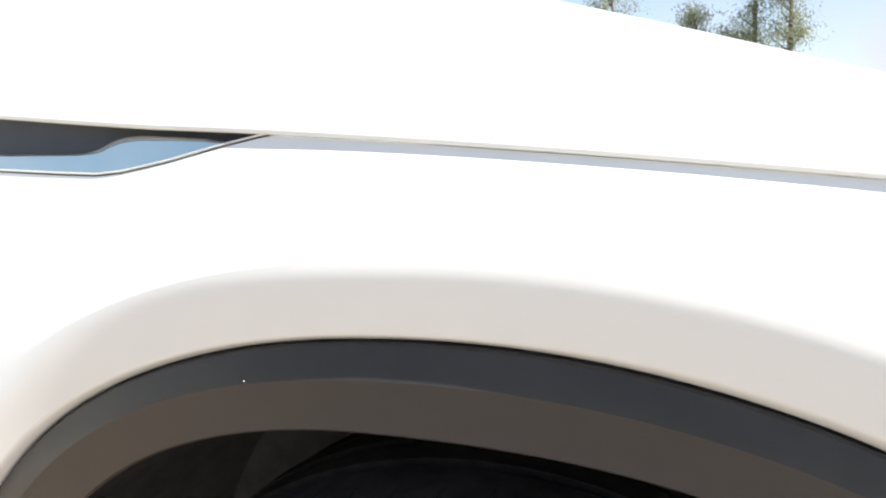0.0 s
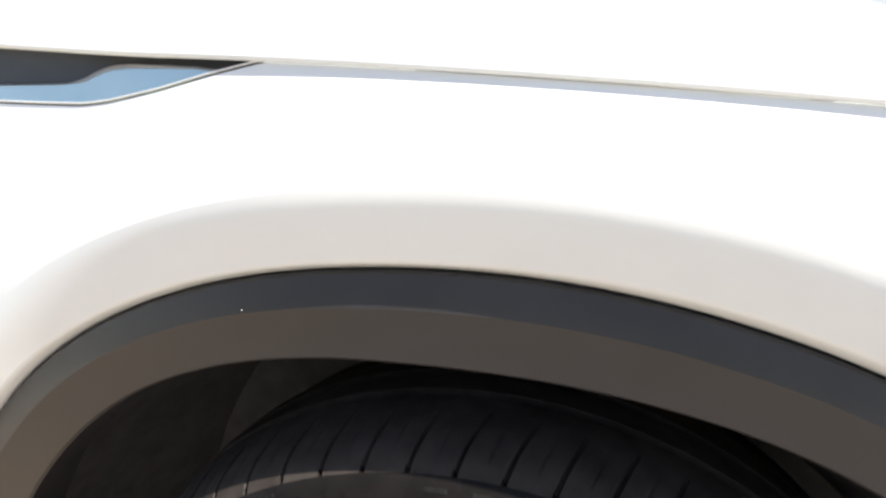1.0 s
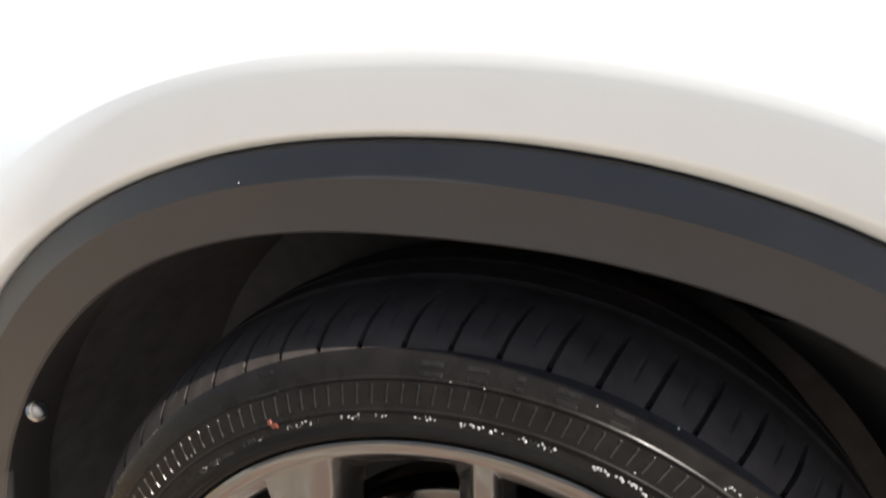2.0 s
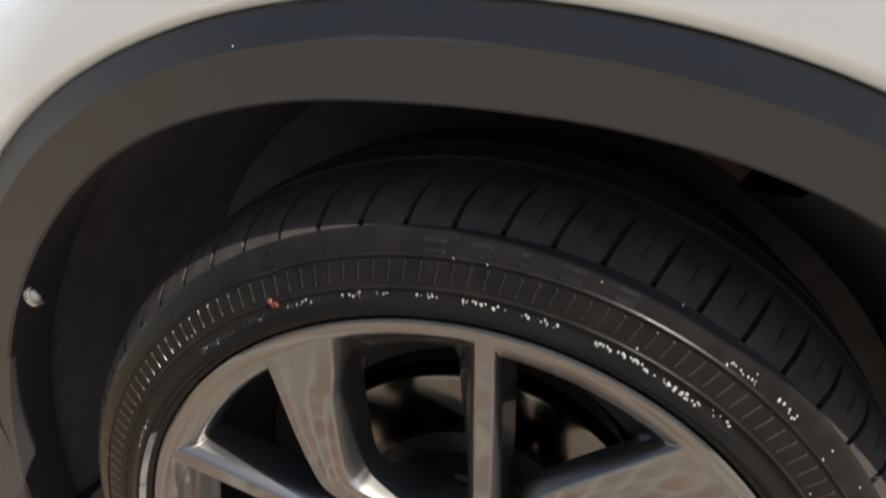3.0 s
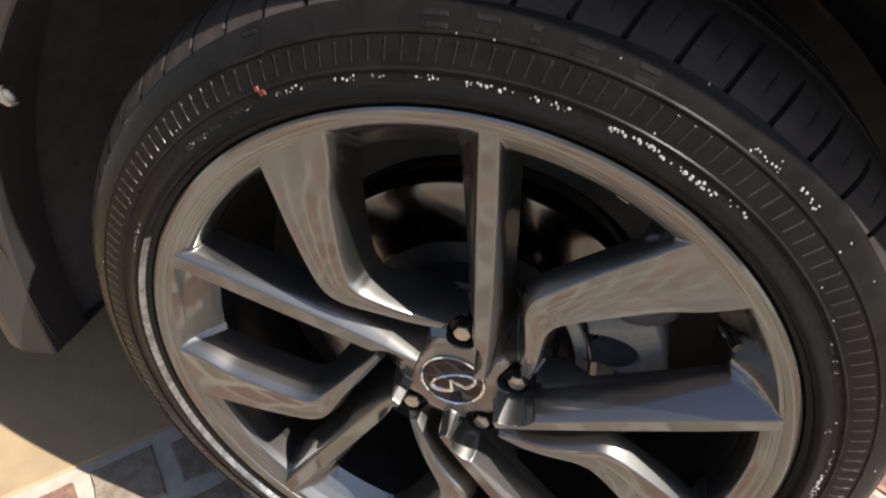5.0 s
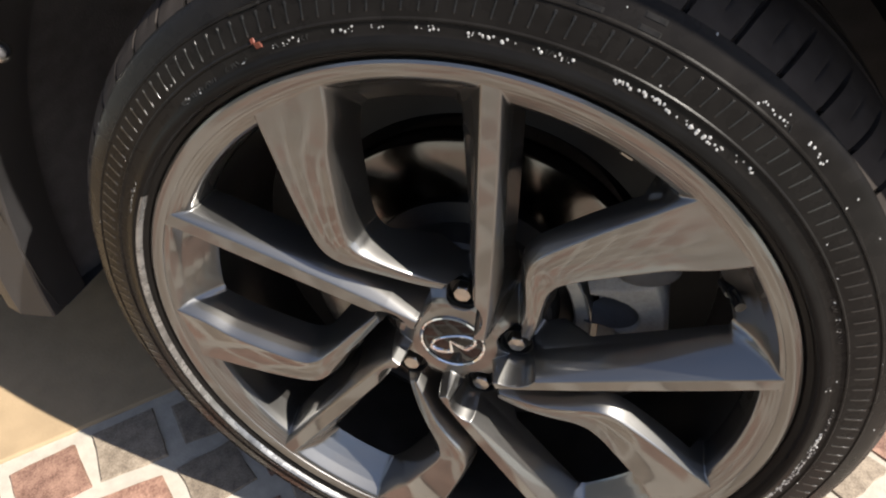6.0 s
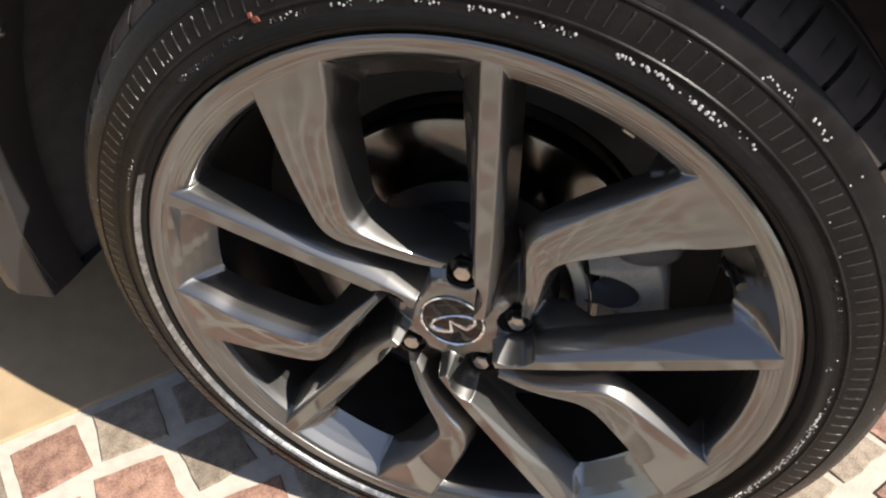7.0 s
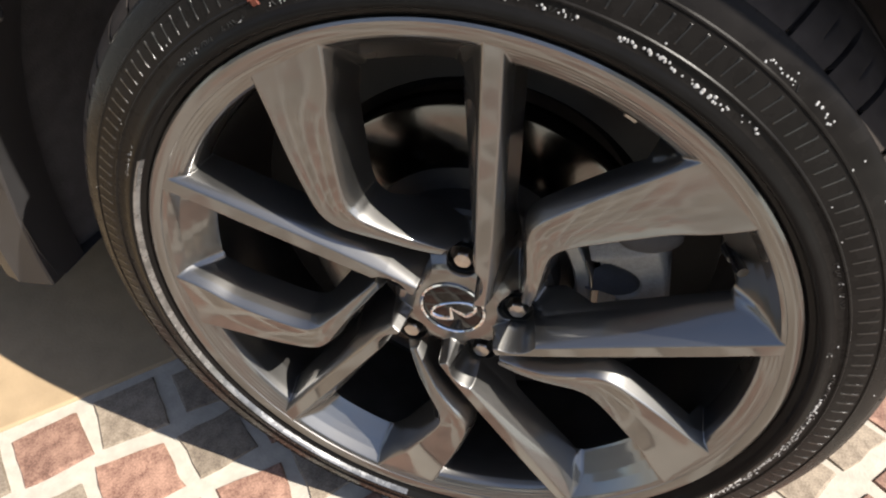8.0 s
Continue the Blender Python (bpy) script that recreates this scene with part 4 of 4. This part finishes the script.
# ---- trees beyond the car ----
def tree(x, y, h, spread, seed, clumps=60):
    rnd = random.Random(seed)
    t = new("tree")
    tagged(t, "tall slender tree with loose green foliage", "tree", "trees beyond the car")
    t.location = (x, y, 0)
    bm = bmesh.new()
    rows = []
    for i in range(9):
        f = i / 8
        r = 0.085 * (1 - f) + 0.012
        rows.append([(r * math.cos(a) + 0.1 * math.sin(3 * f), r * math.sin(a), h * 0.95 * f) for a in [2 * math.pi * k / 8 for k in range(8)]])
    grid(bm, rows, close=True)
    part("trunk", bm, M_BARK, t)
    verts, faces = [], []
    twigs = bmesh.new()
    for c in range(clumps):
        f = rnd.random()
        zc = h * (0.30 + 0.70 * f)
        w = spread * (1.05 - 0.55 * f) * rnd.uniform(0.25, 1.0)
        a = rnd.random() * 6.283
        cc = Vector((w * math.cos(a), w * math.sin(a), zc))
        foot = Vector((0.1 * math.sin(3 * zc / h), 0, max(0.3, zc - 0.5 * w - 0.15)))
        side_way = Vector((-math.sin(a), math.cos(a), 0)) * 0.018
        up_way = Vector((0, 0, 0.018))
        grid(twigs, [[foot - side_way, foot + up_way, foot + side_way, foot - up_way], [cc - side_way * 0.3, cc + up_way * 0.3, cc + side_way * 0.3, cc - up_way * 0.3]], close=True)
        size = rnd.uniform(0.07, 0.15)
        for q in range(120):
            p = cc + Vector((rnd.gauss(0, size * 1.3), rnd.gauss(0, size * 1.3), rnd.gauss(0, size)))
            u = Vector((rnd.gauss(0, 1), rnd.gauss(0, 1), rnd.gauss(0, 1) + 0.8)).normalized() * 0.036
            v = Vector((rnd.gauss(0, 1), rnd.gauss(0, 1), rnd.gauss(0, 1))).normalized() * 0.011
            n = len(verts)
            verts += [p - u, p + v, p + u, p - v]
            faces.append((n, n + 1, n + 2, n + 3))
    part("limb", twigs, M_BARK, t)
    me = bpy.data.meshes.new("crown")
    me.from_pydata([tuple(v) for v in verts], [], faces)
    me.materials.append(M_LEAF)
    ob = new("crown", me)
    ob.parent = t


tree(2.55, 15.0, 5.0, 0.42, 1, 80)
tree(1.92, 15.2, 5.2, 0.26, 4, 60)
tree(0.85, 15.3, 3.55, 0.34, 2, 70)
tree(1.50, 15.1, 3.10, 0.22, 5, 40)
tree(-0.85, 15.0, 4.4, 0.75, 3, 70)
# ---- stone setts and slabs, laid askew to the car ----
LAY = radians(48)
UX, UY = Vector((math.cos(LAY), math.sin(LAY), 0)), Vector((-math.sin(LAY), math.cos(LAY), 0))
rnd = random.Random(21)


def sett_shape(seed, w, h):
    """A dressed stone with a worn, uneven top: verts and faces, lying round its middle."""
    q = random.Random(seed)
    N = 4
    corner = [[q.uniform(-0.006, 0.006), q.uniform(-0.006, 0.006)] for _ in range(4)]
    vs, fs = [], []

    def at(u, v, z):
        c = [(1 - u) * (1 - v), u * (1 - v), u * v, (1 - u) * v]
        dx = sum(k * p[0] for k, p in zip(c, corner))
        dy = sum(k * p[1] for k, p in zip(c, corner))
        return ((u - 0.5) * w + dx, (v - 0.5) * h + dy, z)
    for i in range(N):
        for j in range(N):
            u, v = i / (N - 1), j / (N - 1)
            rim = i in (0, N - 1) or j in (0, N - 1)
            uu, vv = 0.5 + (u - 0.5) * 0.92, 0.5 + (v - 0.5) * 0.92
            vs.append(at(uu + q.uniform(-.02, .02), vv + q.uniform(-.02, .02), 0.0045 + q.uniform(-0.0008, 0.0010) - (0.0010 if rim else 0)))
    for i in range(N - 1):
        for j in range(N - 1):
            fs.append((i * N + j, (i + 1) * N + j, (i + 1) * N + j + 1, i * N + j + 1))
    ring = [(i, 0) for i in range(N)] + [(N - 1, j) for j in range(1, N)] + [(i, N - 1) for i in range(N - 2, -1, -1)] + [(0, j) for j in range(N - 2, 0, -1)]
    base = len(vs)
    for i, j in ring:
        vs.append(at(i / (N - 1) + q.uniform(-.03, .03), j / (N - 1) + q.uniform(-.03, .03), -0.004))
    n = len(ring)
    for k in range(n):
        a, b = ring[k], ring[(k + 1) % n]
        fs.append((a[0] * N + a[1], base + k, base + (k + 1) % n, b[0] * N + b[1]))
    return vs, fs


shapes = [sett_shape(100 + i, 0.086, 0.086) for i in range(10)]
sett_meshes = []
for i, (vs, fs) in enumerate(shapes):
    for mat in (M_SETT, M_SETT2):
        me = bpy.data.meshes.new("sett")
        me.from_pydata(vs, [], fs)
        me.materials.append(mat)
        me.polygons.foreach_set("use_smooth", [True] * len(me.polygons))
        me.set_sharp_from_angle(angle=radians(40))
        sett_meshes.append(me)

PU, PV = 0.1005, 0.1080
spots = []
for iv in range(-50, 48):
    v = 0.3640 + iv * PV
    if 0.40 < v < 1.58:
        continue
    for iu in range(-52, 53):
        u = -0.3705 + iu * PU + 0.085 * (iv % 2) + rnd.uniform(-0.003, 0.003)
        p = UX * u + UY * (v + rnd.uniform(-0.003, 0.003))
        if abs(p.x) < 2.22 and abs(p.y) < 2.22:
            spots.append((p, rnd.randrange(10), rnd.random() < 0.45, rnd.uniform(-3, 3)))
spots = [q for q in spots if q[0].y > -1.32]
spots.sort(key=lambda q: (q[0] - Vector((-0.25, -0.10, 0))).length)
for p, k, grey, turn in spots[:300]:
    ob = new("sett", sett_meshes[2 * k + (1 if grey else 0)])
    ob.parent = pavement
    ob.matrix_basis = Matrix.Translation(p) @ Matrix.Rotation(LAY + radians(turn), 4, "Z")
for want, mat in ((False, M_SETT_FAR), (True, M_SETT2_FAR)):
    vv, ff = [], []
    for p, k, grey, turn in spots[300:]:
        if grey != want:
            continue
        vs, fs = shapes[k]
        m = Matrix.Translation(p) @ Matrix.Rotation(LAY + radians(turn), 4, "Z")
        n = len(vv)
        vv += [tuple(m @ Vector(q)) for q in vs]
        ff += [tuple(n + i for i in f) for f in fs]
    me = bpy.data.meshes.new("setts")
    me.from_pydata(vv, [], ff)
    me.materials.append(mat)
    ob = new("setts", me)
    ob.parent = pavement
    tagged(ob, kind="stuff")

# border of sandstone slabs
bm = bmesh.new()
box(bm, (-0.62, -0.27, -0.004), (0.62, 0.27, 0.0045))
bmesh.ops.bevel(bm, geom=bm.edges[:], offset=0.003, segments=1, affect="EDGES")
slab = part("slab", bm, M_SLAB, pavement)
slab_mesh = slab.data
first = True
for iu in range(-2, 3):
    for iv in range(2):
        ob = slab if first else new("slab", slab_mesh)
        first = False
        ob.parent = pavement
        p = UX * (-0.30 + iu * 1.255) + UY * (0.424 + 0.272 + iv * 0.552)
        ob.matrix_basis = Matrix.Translation(p) @ Matrix.Rotation(LAY, 4, "Z")
